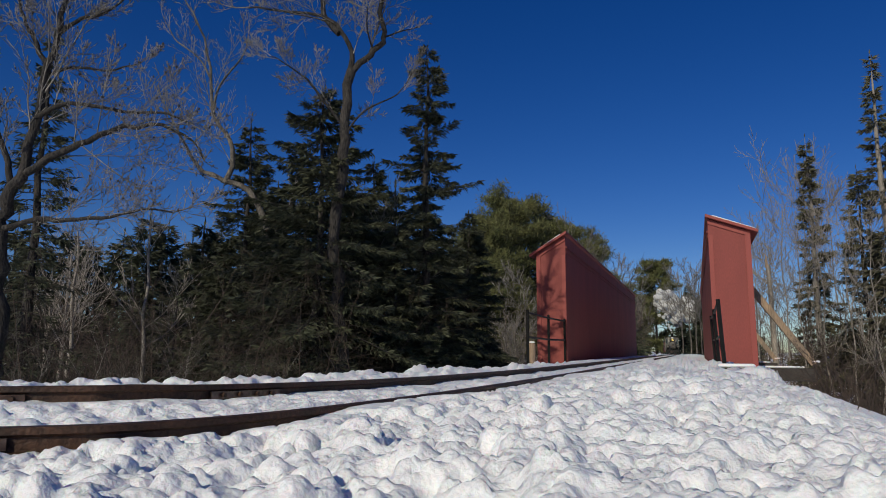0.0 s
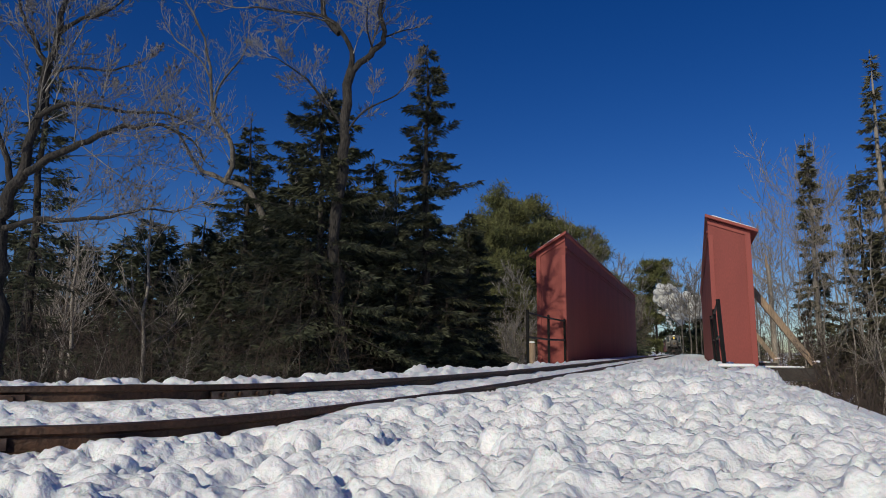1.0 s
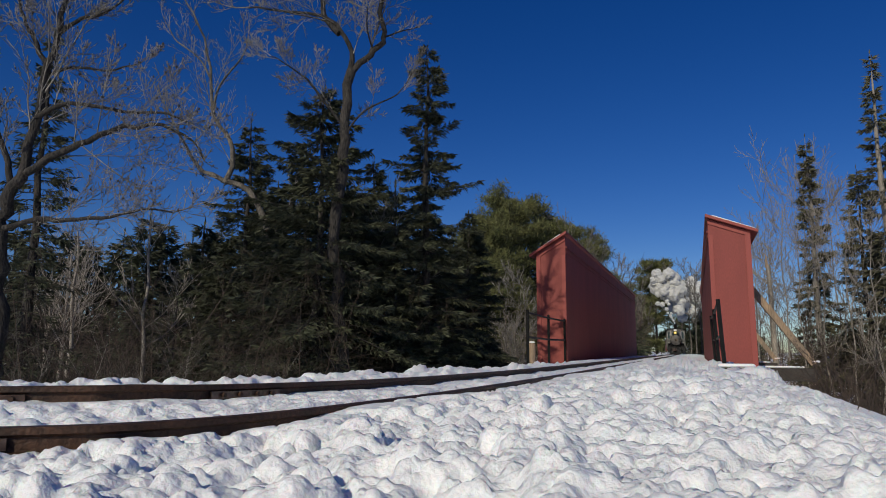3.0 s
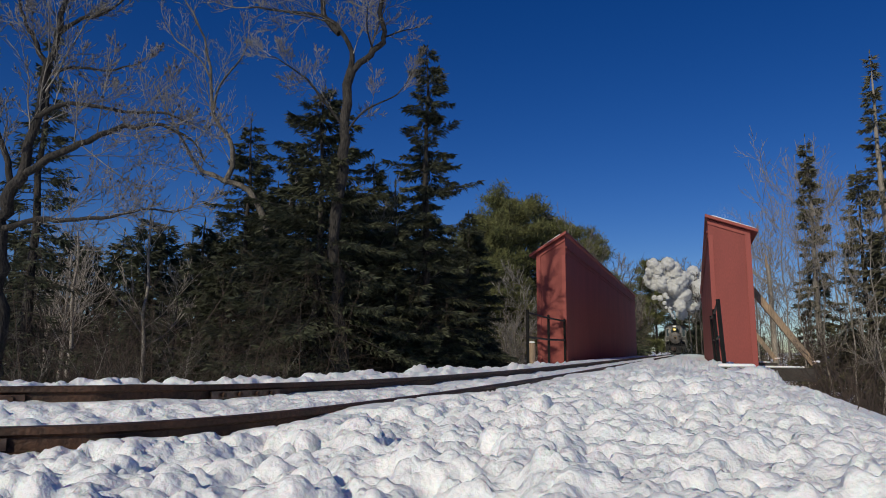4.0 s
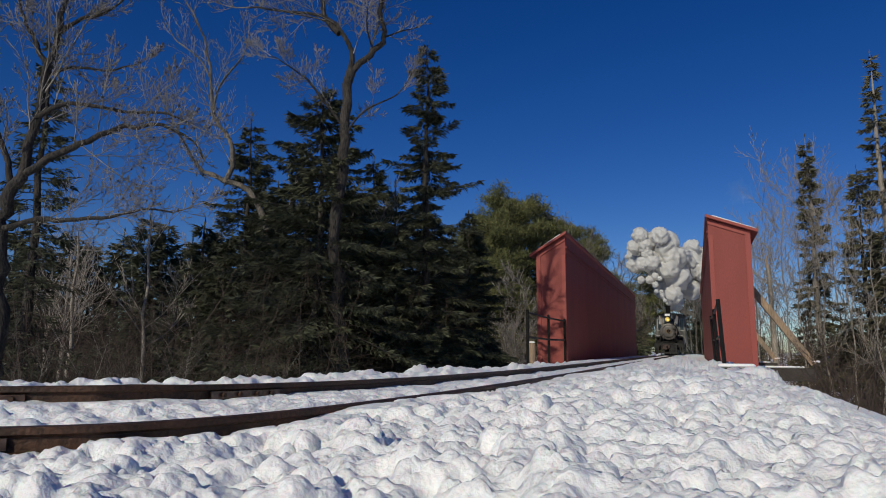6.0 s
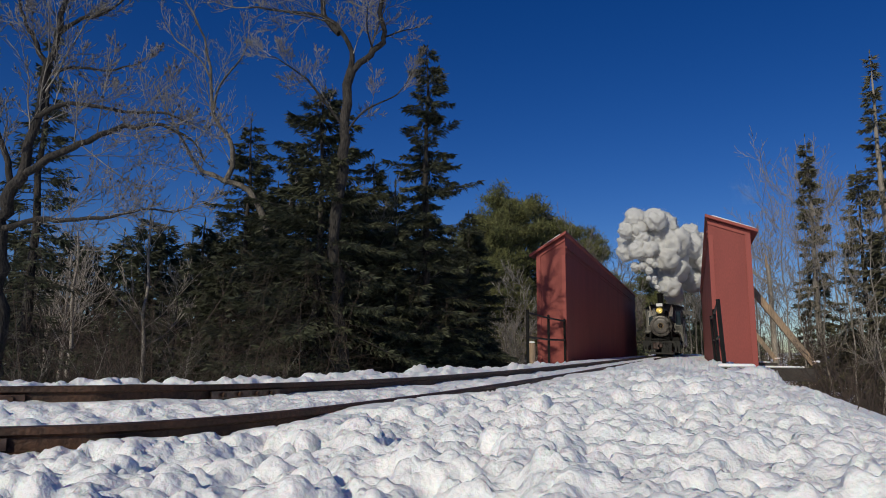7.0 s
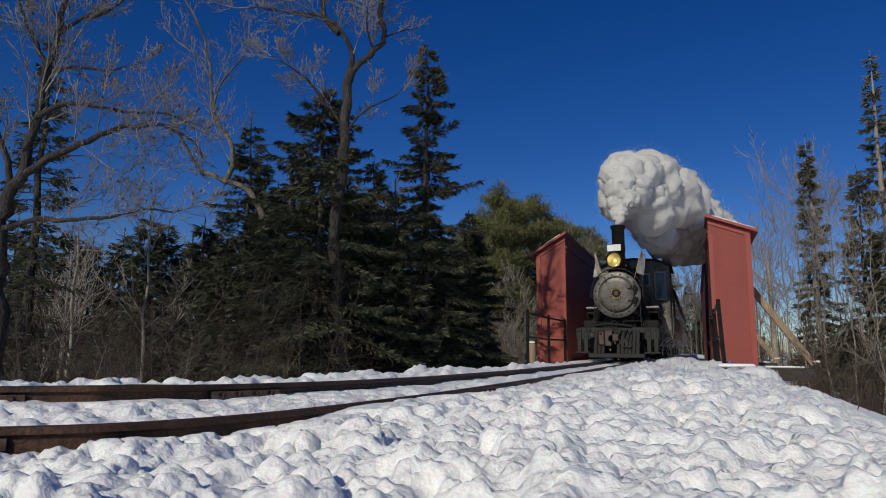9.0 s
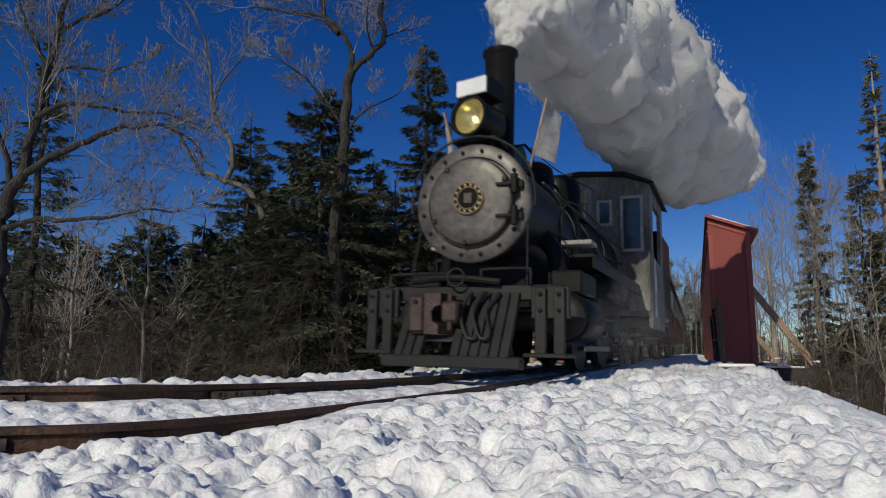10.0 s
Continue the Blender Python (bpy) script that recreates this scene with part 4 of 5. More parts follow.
def branch_out(stems, start, way, length, r, depth, rs, wander, spread, kids, K=5, lift=0.12, shrink=0.62):
    """Grows one limb and, from along it, smaller ones."""
    p, d = np.array(start, float), np.array(way, float) / np.linalg.norm(way)
    pts = [p.copy()]
    for _ in range(K - 1):
        d = d + rs.normal(size=3) * wander + np.array([0, 0, lift * rs.rand()])
        d /= np.linalg.norm(d)
        p = p + d * length / (K - 1)
        pts.append(p.copy())
    pts = np.array(pts)
    stems.append((pts, r * np.linspace(1, 0.5 if depth else 0.3, K)))
    if depth <= 0:
        return
    shoot(stems, pts, length, r, depth, rs, wander, spread, kids, lift, shrink)


def shoot(stems, pts, length, r, depth, rs, wander, spread, kids, lift=0.12, shrink=0.62, inner=0):
    """Side branches along a limb, set round it in turn, shorter towards its tip."""
    K, roll = len(pts), rs.uniform(0, 6.28)
    for c in range(kids):
        u = 1.0 if c == 0 else 0.12 + 0.84 * (c - rs.uniform(0.1, 0.9)) / max(1, kids - 1)
        i = min(int(u * (K - 1)), K - 2)
        f = u * (K - 1) - i
        q = pts[i] * (1 - f) + pts[i + 1] * f
        along = pts[i + 1] - pts[i]
        along = along / np.linalg.norm(along)
        a = np.cross(along, (0.31, 0.45, 0.84))
        a = a / np.linalg.norm(a)
        roll += 2.4 + rs.uniform(-0.5, 0.5)
        side = a * math.cos(roll) + np.cross(along, a) * math.sin(roll)
        ang = 0.12 if c == 0 else spread * rs.uniform(0.75, 1.6)
        nd = along * math.cos(ang) + side * math.sin(ang) + np.array([0, 0, lift])
        branch_out(stems, q, nd, length * shrink * rs.uniform(0.65, 1.2) * (1.2 - 0.6 * u), r * (0.8 if c == 0 else 0.5 * (1.15 - 0.4 * u)), depth - 1, rs, wander, spread, inner or max(2, kids - 1), 6, lift, shrink * 0.92)


def finish_bare(name, t, stems, at, bark, sides_at=0.02, tip=0.003):
    thick = [s for s in stems if s[1][0] > sides_at]
    thin = [s for s in stems if s[1][0] <= sides_at]
    off = np.array(at)

    def even(group, k):
        u = np.linspace(0, 1, k)
        P = np.stack([np.stack([np.interp(u * (len(s[0]) - 1), np.arange(len(s[0])), s[0][:, i]) for i in range(3)], 1) for s in group]) - off
        R = np.stack([np.interp(u * (len(s[1]) - 1), np.arange(len(s[1])), s[1]) for s in group])
        return P, np.maximum(R, tip)

    if thick:
        trunk = part("trunk", np_mesh("trunk", *tubes(*even(thick, 17), 8)), bark, t)
        trunk.data.shade_smooth()
    if thin:
        tagged(part("twig_crown", np_mesh("twig_crown", *tubes(*even(thin, 4), 3)), TWIGBARK if bark is not PALEBARK else bark, t), kind="stuff")


def make_limbed_tree(at, limbs, seed, label, bark, depth=3, kids=6, reach=0.5, name="bare_tree", cones=0):
    """A leafless tree with a few main limbs of known course, from which branches and twigs grow."""
    rs = np.random.RandomState(seed)
    t = thing(name, label, "bare tree", at, "leafless trees")
    stems = []
    for pts, r0, r1, sub in limbs:
        line = np.array([tuple(p) for p in smoothline(pts, 4)])
        line[1:-1] += rs.normal(size=line[1:-1].shape) * r0 * 0.3
        stems.append((line, np.linspace(r0, r1, len(line))))
        L = np.linalg.norm(line[-1] - line[0])
        if sub:
            shoot(stems, line, L * reach, max(r1, r0 * 0.35), depth, rs, 0.12, 0.66, sub, 0.12, 0.60, kids)
    finish_bare(name, t, stems, at, bark, 0.016, 0.0036)
    if cones:
        thin = [q[0] for q in stems if q[1][0] < 0.012]
        V, F, n = [], [], 0
        for _ in range(cones):
            c = thin[rs.randint(len(thin))][rs.randint(1, 4)] - np.array(at)
            k = rs.uniform(0.010, 0.022)
            V.append(c + k * np.array([(1, 0, 0), (0, 1, 0), (-1, 0, 0), (0, -1, 0), (0, 0, 1.3), (0, 0, -1.3)]))
            F.append(n + np.array([(0, 1, 4), (1, 2, 4), (2, 3, 4), (3, 0, 4), (1, 0, 5), (2, 1, 5), (3, 2, 5), (0, 3, 5)]))
            n += 6
        tagged(part("dry_fruit", np_mesh("dry_fruit", np.concatenate(V), np.concatenate(F)), DARKWOOD, t, "small dark dry cones"), kind="stuff")
    return t


def make_bare_tree(at, height, seed, label, bark, r=None, depth=4, kids=5, group="leafless trees", lean=(0, 0), spread=0.55, tip=0.004):
    """A leafless tree grown from its trunk."""
    rs = np.random.RandomState(seed)
    t = thing("bare_tree", label, "bare tree", at, group)
    stems = []
    r = r or height * 0.011
    top = np.array([at[0] + lean[0], at[1] + lean[1], at[2] + height * 0.8])
    u = np.linspace(0, 1, 7)[:, None]
    line = np.array(at) * (1 - u) + top * u + rs.normal(size=(7, 3)) * height * 0.008
    line[0] = (at[0], at[1], at[2] - 0.15)
    stems.append((line, np.linspace(r, r * 0.35, 7)))
    for c in range(kids + 5):
        w = rs.uniform(0.28, 1.0) if c else 1.0
        q = np.array([np.interp(w * 6, np.arange(7), line[:, i]) for i in range(3)])
        a = rs.uniform(0, 2 * np.pi)
        d = np.array([np.cos(a), np.sin(a), rs.uniform(0.5, 1.6)])
        branch_out(stems, q, d, height * rs.uniform(0.18, 0.34) * (1.2 - 0.5 * w), r * 0.4 * (1.1 - 0.6 * w), depth - 2, rs, 0.16, spread, kids, 5, 0.14, 0.6)
    finish_bare("bare_tree", t, stems, at, bark, 0.03, tip)
    return t


def make_pine(at, height, radius, seed, label, group="pines", clumps=70, spray=0.42, low=0.25):
    """A pine: straight trunk, upswept limbs, and a ragged crown of needle tufts with gaps."""
    rs = np.random.RandomState(seed)
    t = thing("pine_tree", label, "pine tree", at, group)
    zs = np.linspace(0, 1, 9)
    P = np.stack([0.05 * rs.normal(size=9), 0.05 * rs.normal(size=9), zs * height * 0.97 - 0.1], 1)[None]
    R = (0.013 * height * (1 - zs) ** 0.8 + 0.02)[None]
    boughs, B, D, L, W = [], [], [], [], []
    for _ in range(clumps):
        f = rs.uniform(low, 1.0)
        shape = np.sin(np.pi * min(1, (1 - f) * 0.62 + 0.12)) ** 0.8
        a, l = rs.uniform(0, 2 * np.pi), radius * shape * rs.uniform(0.55, 1.15)
        u = np.linspace(0, 1, 5)
        q = np.stack([np.cos(a) * l * u, np.sin(a) * l * u, f * height * 0.95 + l * (0.1 * u + 0.22 * u ** 2)], 1)
        boughs.append(q)
        for w in (0.5, 0.72, 0.9, 1.0):
            c = np.array([np.interp(w, u, q[:, i]) for i in range(3)])
            n = 80
            B.append(c + rs.normal(size=(n, 3)) * np.array([0.16, 0.16, 0.09]) * radius * 0.62)
            D.append(rs.normal(size=(n, 3)) + np.array([np.cos(a) * 0.5, np.sin(a) * 0.5, 0.9]))
            L.append(spray * rs.uniform(0.6, 1.3, n)), W.append(spray * rs.uniform(0.045, 0.10, n))
    Bo = np.stack(boughs)
    part("trunk", np_mesh("trunk", *join([tubes(P, R, 7), tubes(Bo, np.full((len(Bo), 1), 0.05) * np.linspace(1, 0.3, 5)[None], 3)])), BARK, t)
    tagged(part("crown", np_mesh("crown", *sprays(np.concatenate(B), np.concatenate(D), np.concatenate(L), np.concatenate(W), rs)), PINE, t), kind="stuff")
    return t


def make_thicket(name, places, heights, seed, label, material, radius=0.006, twigs=9, bend=0.38):
    """A tangle of leafless shrubs: arching stems with side twigs, in one mesh."""
    rs = np.random.RandomState(seed)
    n = len(places)
    base = np.array([(x, y, ground_z(x, y) - 0.05) for x, y in places])
    H = np.asarray(heights)[:, None]
    u = np.linspace(0, 1, 6)
    lean = np.clip(rs.normal(size=(n, 2)) * bend, -0.55, 0.55)
    P = np.zeros((n, 6, 3))
    for k in range(6):
        P[:, k, :2] = base[:, :2] + lean * H * u[k] ** 1.5 + rs.normal(size=(n, 2)) * 0.018 * H * u[k]
        P[:, k, 2] = base[:, 2] + H[:, 0] * u[k] * (1 - 0.15 * np.abs(lean).sum(1) * u[k])
    R = radius * (0.7 + 0.5 * rs.rand(n, 1)) * np.linspace(1, 0.3, 6)[None] * np.clip(H / 2.0, 0.5, 2.2)
    out = [tubes(P, R, 3)]
    m = n * twigs
    src = np.repeat(np.arange(n), twigs)
    w = rs.uniform(0.2, 0.98, m) * 5
    i = np.minimum(w.astype(int), 4)
    f = (w - i)[:, None]
    q = P[src, i] * (1 - f) + P[src, i + 1] * f
    d = rs.normal(size=(m, 3)) * 0.7 + np.array([0, 0, 0.75])
    l = H[src] * rs.uniform(0.10, 0.34, (m, 1))
    v = np.linspace(0, 1, 4)
    Q = q[:, None, :] + unit(d)[:, None, :] * l[:, None, :] * v[None, :, None] + rs.normal(size=(m, 4, 3)) * 0.03 * l[:, None, :] * (v > 0)[None, :, None]
    out.append(tubes(Q, R[src, 0][:, None] * 0.45 * np.linspace(1, 0.3, 4)[None], 3))
    m2 = m * 2
    s2 = np.repeat(np.arange(m), 2)
    k2 = rs.randint(1, 4, m2)
    q2 = Q[s2, k2]
    d2 = unit(unit(d)[s2] + rs.normal(size=(m2, 3)) * 0.6)
    l2 = l[s2] * rs.uniform(0.3, 0.7, (m2, 1))
    Q2 = q2[:, None, :] + d2[:, None, :] * l2[:, None, :] * np.linspace(0, 1, 3)[None, :, None]
    out.append(tubes(Q2, R[src, 0][s2][:, None] * 0.3 * np.linspace(1, 0.4, 3)[None], 3))
    ob = part(name, np_mesh(name, *join(out)), material)
    return tagged(ob, label, "shrubs", kind="stuff")


def spread_over(n, b0, b1, d0, d1, seed):
    rs = np.random.RandomState(seed)
    spots = [polar(rs.uniform(b0, b1), d0 + (d1 - d0) * rs.rand() ** 1.2)[:2] for _ in range(n)]
    return [(x, y) for x, y in spots if abs(x - track_x(y)) > 3.4]


def stand(bearing, dist):
    x, y, _ = polar(bearing, dist)
    return (x, y, ground_z(x, y))


# dark spruces beside the track
def spruce_at(bearing, dist, top, radius, seed, label, **k):
    a = stand(bearing, dist)
    return make_spruce("spruce_tree", a, top - a[2] + 0.1, radius, seed, label, **k)


spruce_at(-1.59, 13.5, 6.91, 1.85, 101, "tall dark spruce with a pointed crown", dense=3.3, spray=0.135)
spruce_at(-10.99, 11.5, 5.13, 2.45, 102, "broad dark spruce beside a bare tree", dense=3.3, spray=0.135)
spruce_at(-6.38, 14.5, 4.55, 1.3, 103, "small dark spruce among taller ones", dense=2.9, spray=0.145)
spruce_at(-17.29, 15.5, 5.95, 1.9, 104, "narrow dark spruce behind a dead trunk", dense=2.9, spray=0.145)
spruce_at(-8.09, 13.5, 3.68, 1.7, 109, "low dark spruce at the wood's edge", dense=2.8, spray=0.15)
spruce_at(-0.70, 15.5, 3.22, 1.8, 110, "low dark spruce at the wood's edge", dense=2.8, spray=0.15)
spruce_at(-18.41, 14, 2.63, 1.5, 111, "low dark spruce at the wood's edge", dense=2.8, spray=0.15)
spruce_at(-32.82, 13.0, 6.86, 1.1, 105, "dark spruce half hidden by a bare tree", dense=1.0)
spruce_at(2.28, 17.0, 3.82, 1.5, 106, "low spreading dark spruce by the track", dense=2.9, spray=0.145)
spruce_at(-14.76, 13.0, 3.54, 1.4, 107, "small dark spruce among taller ones", dense=2.9, spray=0.145)
spruce_at(-4.16, 12.2, 2.57, 1.3, 108, "low dark spruce at the wood's edge", dense=2.9, spray=0.145)
rs = np.random.RandomState(5)
for px_b, top in ((-33.86, 5.82), (-30.29, 5.44), (-28.79, 5.18), (-26.65, 5.46), (-24.84, 5.74), (-23.39, 5.62), (-21.48, 4.82), (-31.93, 5.02), (-19.30, 5.37), (-9.06, 5.15), (-12.89, 5.40)):
    spruce_at(px_b, 30 + rs.uniform(-4, 4), top, rs.uniform(1.6, 2.3), rs.randint(9999), "dark spruce deep in the wood", dense=0.9, spray=0.34, group="far spruces")
for px_b, dd, top, rr in ((-20.62, 17, 3.52, 1.5), (-15.92, 18, 4.81, 1.7), (-12.89, 16, 4.75, 1.6), (-9.79, 17, 5.20, 1.7), (-6.87, 18, 4.50, 1.8), (-4.41, 16.5, 4.46, 1.6), (0.79, 19, 3.38, 1.9), (-2.68, 19, 4.58, 1.9)):
    spruce_at(px_b, dd, top, rr, int(dd * 100 + rr * 1000 + px_b), "dark spruce standing back in the wood", dense=1.5, spray=0.24, group="wood spruces")
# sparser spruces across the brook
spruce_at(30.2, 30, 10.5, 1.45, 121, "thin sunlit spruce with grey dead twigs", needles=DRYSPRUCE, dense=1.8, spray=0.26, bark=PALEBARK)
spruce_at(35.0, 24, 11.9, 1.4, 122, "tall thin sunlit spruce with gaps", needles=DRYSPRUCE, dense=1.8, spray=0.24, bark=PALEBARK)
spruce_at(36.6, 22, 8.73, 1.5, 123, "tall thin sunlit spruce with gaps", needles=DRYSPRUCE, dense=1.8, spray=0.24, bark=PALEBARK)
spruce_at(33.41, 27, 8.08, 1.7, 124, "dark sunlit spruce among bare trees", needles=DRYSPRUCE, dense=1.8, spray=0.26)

spruce_at(20.88, 105, 10.92, 3.2, 131, "dark spruce beyond the bridge", dense=0.5, spray=0.6, group="far spruces")
spruce_at(22.00, 90, 8.22, 3.0, 132, "dark spruce beyond the bridge", dense=0.5, spray=0.6, group="far spruces")
# sunlit pines beyond the bridge
for bb, dd, top, rr, sd in ((5.99, 46, 11.87, 3.0, 201), (4.26, 44, 9.53, 2.4, 202), (8.92, 50, 10.93, 2.6, 203), (10.60, 56, 11.72, 2.8, 204), (2.78, 42, 7.57, 2.2, 205), (3.27, 45, 9.12, 2.8, 211), (7.60, 49, 11.96, 3.0, 212), (12.27, 60, 11.62, 3.0, 213), (5.00, 52, 12.66, 3.0, 214), (18.28, 112, 15.86, 4.2, 206), (15.55, 95, 9.81, 3.0, 207), (14.16, 85, 10.67, 2.6, 208)):
    a = stand(bb, dd)
    make_pine(a, top - a[2], rr, sd, "tall sunlit olive-green pine", spray=0.006 * dd + 0.05, low=0.05, clumps=95)

# the big leafless tree at the wood's edge
make_limbed_tree((-9.43, 6.46, -0.16), [
    ([(-9.43, 6.46, -0.2), (-9.36, 6.33, 0.97), (-9.3, 6.25, 1.62), (-9.17, 6.17, 2.38), (-8.95, 6.21, 2.67)], 0.125, 0.075, 0),
    ([(-8.95, 6.21, 2.67), (-8.85, 6.21, 3.23), (-8.78, 6.23, 3.59), (-8.65, 6.22, 4.3), (-8.53, 6.23, 4.84), (-8.47, 6.23, 5.3), (-8.38, 6.23, 5.83)], 0.07, 0.028, 11),
    ([(-8.95, 6.21, 2.67), (-8.32, 6.31, 2.97), (-7.98, 6.34, 3.07), (-7.52, 6.4, 3.24), (-6.98, 6.51, 3.28), (-6.55, 6.6, 3.18), (-6.2, 6.69, 2.92)], 0.06, 0.012, 13),
    ([(-9.2, 6.2, 1.9), (-8.67, 6.34, 2.02), (-8.18, 6.44, 2.0), (-7.63, 6.57, 2.02), (-7.12, 6.67, 2.11), (-6.65, 6.77, 2.07)], 0.045, 0.010, 11),
    ([(-8.78, 6.2, 3.51), (-8.32, 6.24, 3.66), (-7.87, 6.33, 3.61), (-7.28, 6.48, 3.49), (-6.77, 6.59, 3.46), (-6.38, 6.67, 3.29)], 0.04, 0.010, 11),
    ([(-8.69, 6.27, 4.2), (-8.3, 6.34, 4.26), (-7.78, 6.48, 4.19), (-7.27, 6.59, 4.28)], 0.03, 0.009, 9),
    ([(-8.66, 6.2, 4.26), (-8.85, 6.09, 4.68), (-9.04, 6.03, 5.04), (-9.18, 5.97, 5.49)], 0.04, 0.014, 8),
    ([(-9.1, 6.19, 2.5), (-9.2, 6.09, 3.0), (-9.35, 5.97, 3.57), (-9.45, 5.83, 4.4)], 0.05, 0.02, 9),
    ([(-8.55, 6.23, 4.78), (-8.28, 6.33, 5.0), (-7.95, 6.48, 5.13), (-7.61, 6.6, 5.42)], 0.035, 0.010, 9)],
    301, "large leafless tree with grey furrowed bark and spreading limbs", BARK, depth=4, kids=6, reach=0.62, cones=300)
# the forked leafless tree among the spruces
make_limbed_tree((-5.56, 9.64, -0.22), [
    ([(-5.56, 9.64, -0.22), (-5.65, 9.61, 1.16), (-5.72, 9.58, 2.33), (-5.61, 9.62, 3.55), (-5.65, 9.61, 4.18), (-5.56, 9.64, 5.19)], 0.11, 0.085, 0),
    ([(-5.56, 9.64, 5.14), (-5.26, 9.76, 5.49), (-4.98, 9.76, 5.80), (-5.02, 9.63, 6.24), (-4.86, 9.70, 7.01)], 0.06, 0.035, 7),
    ([(-5.56, 9.64, 5.14), (-5.61, 9.62, 5.68), (-5.95, 9.49, 6.17), (-6.48, 9.28, 6.31), (-7.42, 9.02, 6.44)], 0.055, 0.014, 8),
    ([(-5.79, 9.55, 5.90), (-6.15, 9.52, 6.39), (-6.18, 9.61, 7.13), (-6.35, 9.55, 7.71)], 0.06, 0.03, 5),
    ([(-5.62, 9.61, 4.07), (-6.03, 9.24, 4.73), (-6.26, 9.04, 5.00), (-6.67, 8.78, 5.26)], 0.03, 0.008, 8),
    ([(-5.67, 9.59, 3.87), (-5.32, 9.62, 4.36), (-4.72, 9.75, 4.64), (-4.41, 9.76, 5.01)], 0.022, 0.006, 5)],
    302, "forked leafless tree with dark crooked trunk", BARK, depth=4, kids=7, reach=0.8)
# dead leaning trunk with a crooked branch
make_limbed_tree((-7.47, 11.04, -0.03), [
    ([(-7.47, 11.04, -0.03), (-7.86, 10.89, 1.77), (-8.37, 10.69, 3.36), (-8.93, 10.47, 3.63), (-9.49, 10.25, 3.95), (-9.68, 10.18, 4.23)], 0.085, 0.03, 3),
    ([(-8.95, 10.46, 3.59), (-8.82, 10.51, 4.08), (-8.93, 10.47, 4.57), (-9.25, 10.35, 5.06), (-9.34, 10.31, 6.00), (-9.57, 10.22, 6.90), (-9.95, 10.07, 7.62)], 0.06, 0.014, 9),
    ([(-9.26, 10.34, 5.12), (-9.16, 10.38, 5.75), (-8.75, 10.54, 6.39), (-8.66, 10.58, 6.91)], 0.03, 0.008, 6),
    ([(-9.35, 10.31, 5.87), (-9.65, 10.19, 6.38), (-10.12, 10.01, 6.76), (-10.39, 9.90, 7.28)], 0.025, 0.007, 6)],
    303, "pale dead leaning tree with crooked bare branches", MIDBARK, depth=4, kids=5, reach=0.6)
snag = thing("broken_snag", "broken pale tree trunk without branches", "tree stump", (2.90, 29.04, -0.58))
part("trunk", Build().tube([(0.05, 0, -1.0), (0.02, 0, 1.5), (0.0, 0, 3.6), (-0.03, 0, 4.25)], [0.13, 0.11, 0.085, 0.08], 9), PALEBARK, snag)
part("torn_top", Build().tube([(-0.06, 0, 4.2), (-0.08, 0.01, 4.75)], [0.075, 0.02], 5), TIMBER, snag, "splintered yellow wood")
# smaller leafless trees
rs = np.random.RandomState(9)
for i in range(16):
    bb, dd = rs.uniform(-35.54, -4.16), rs.uniform(13, 26)
    make_bare_tree(stand(bb, dd), rs.uniform(3.2, 5.6), 400 + i, "thin leafless tree in the wood", (BARK, PALEBARK)[i % 2], depth=4, kids=5, group="thin wood trees", tip=0.0003 * dd)
for bb, dd, top in ((25.93, 40, 8.29), (27.13, 44, 9.51), (28.10, 34, 10.56), (29.62, 36, 10.67), (30.55, 26, 7.05), (31.47, 30, 8.66), (32.18, 24, 5.43), (25.33, 55, 10.06), (33.93, 22, 5.41), (29.06, 24, 5.19), (20.92, 70, 9.53), (20.27, 80, 10.14), (21.35, 60, 6.61), (21.78, 75, 10.88), (11.56, 48, 9.56), (12.75, 54, 9.76), (14.86, 66, 10.11), (15.78, 70, 10.10), (7.21, 34, 4.37), (5.50, 30, 3.34), (6.48, 28, 2.16), (16.69, 80, 6.56)):
    a = stand(bb, dd)
    make_bare_tree(a, (top - a[2]) * 1.05, int(bb * 100) % 9999 + 7, "leafless sunlit tree with pale grey bark", PALEBARK if bb > 24 else MIDBARK, r=0.001 * dd + 0.014, depth=4, kids=6, group="sunlit leafless trees", tip=0.0003 * dd)
# undergrowth
left = spread_over(900, -38.08, 4.76, 9.0, 22, 1)
make_thicket("undergrowth", left, np.random.RandomState(1).uniform(0.9, 2.9, len(left)), 2, "dense leafless brown undergrowth along the wood", TWIG, 0.006)
left2 = spread_over(110, -38.08, 4.76, 7.5, 12, 21)
make_thicket("undergrowth", left2, np.random.RandomState(3).uniform(0.7, 2.1, len(left2)), 22, "pale leafless shrubs at the wood's edge", TWIGBARK, 0.005)
far = spread_over(900, 1.79, 22.00, 40, 120, 4)
make_thicket("undergrowth", far, np.random.RandomState(5).uniform(2, 6, len(far)), 6, "brown leafless scrub beyond the bridge", SUNLIT_TWIG, 0.011, 6)
mid = spread_over(160, 2.78, 8.19, 19, 36, 44)
make_thicket("undergrowth", mid, np.random.RandomState(15).uniform(1.5, 3.5, len(mid)), 46, "pale brown leafless scrub by the bridge", SUNLIT_TWIG, 0.008, 6)
right = spread_over(80, 28.6, 36.9, 15, 27, 7)
make_thicket("undergrowth", right, np.random.RandomState(18).uniform(1.4, 3.2, len(right)), 19, "dark brown leafless brush below the bank", TWIG, 0.009)
right = spread_over(420, 24.6, 36.57, 27, 60, 70)
make_thicket("undergrowth", right, np.random.RandomState(8).uniform(1.5, 3.9, len(right)), 9, "brown leafless brush below the bank", SUNLIT_TWIG, 0.008)
close = spread_over(110, 29.6, 37.5, 8.5, 15, 10)
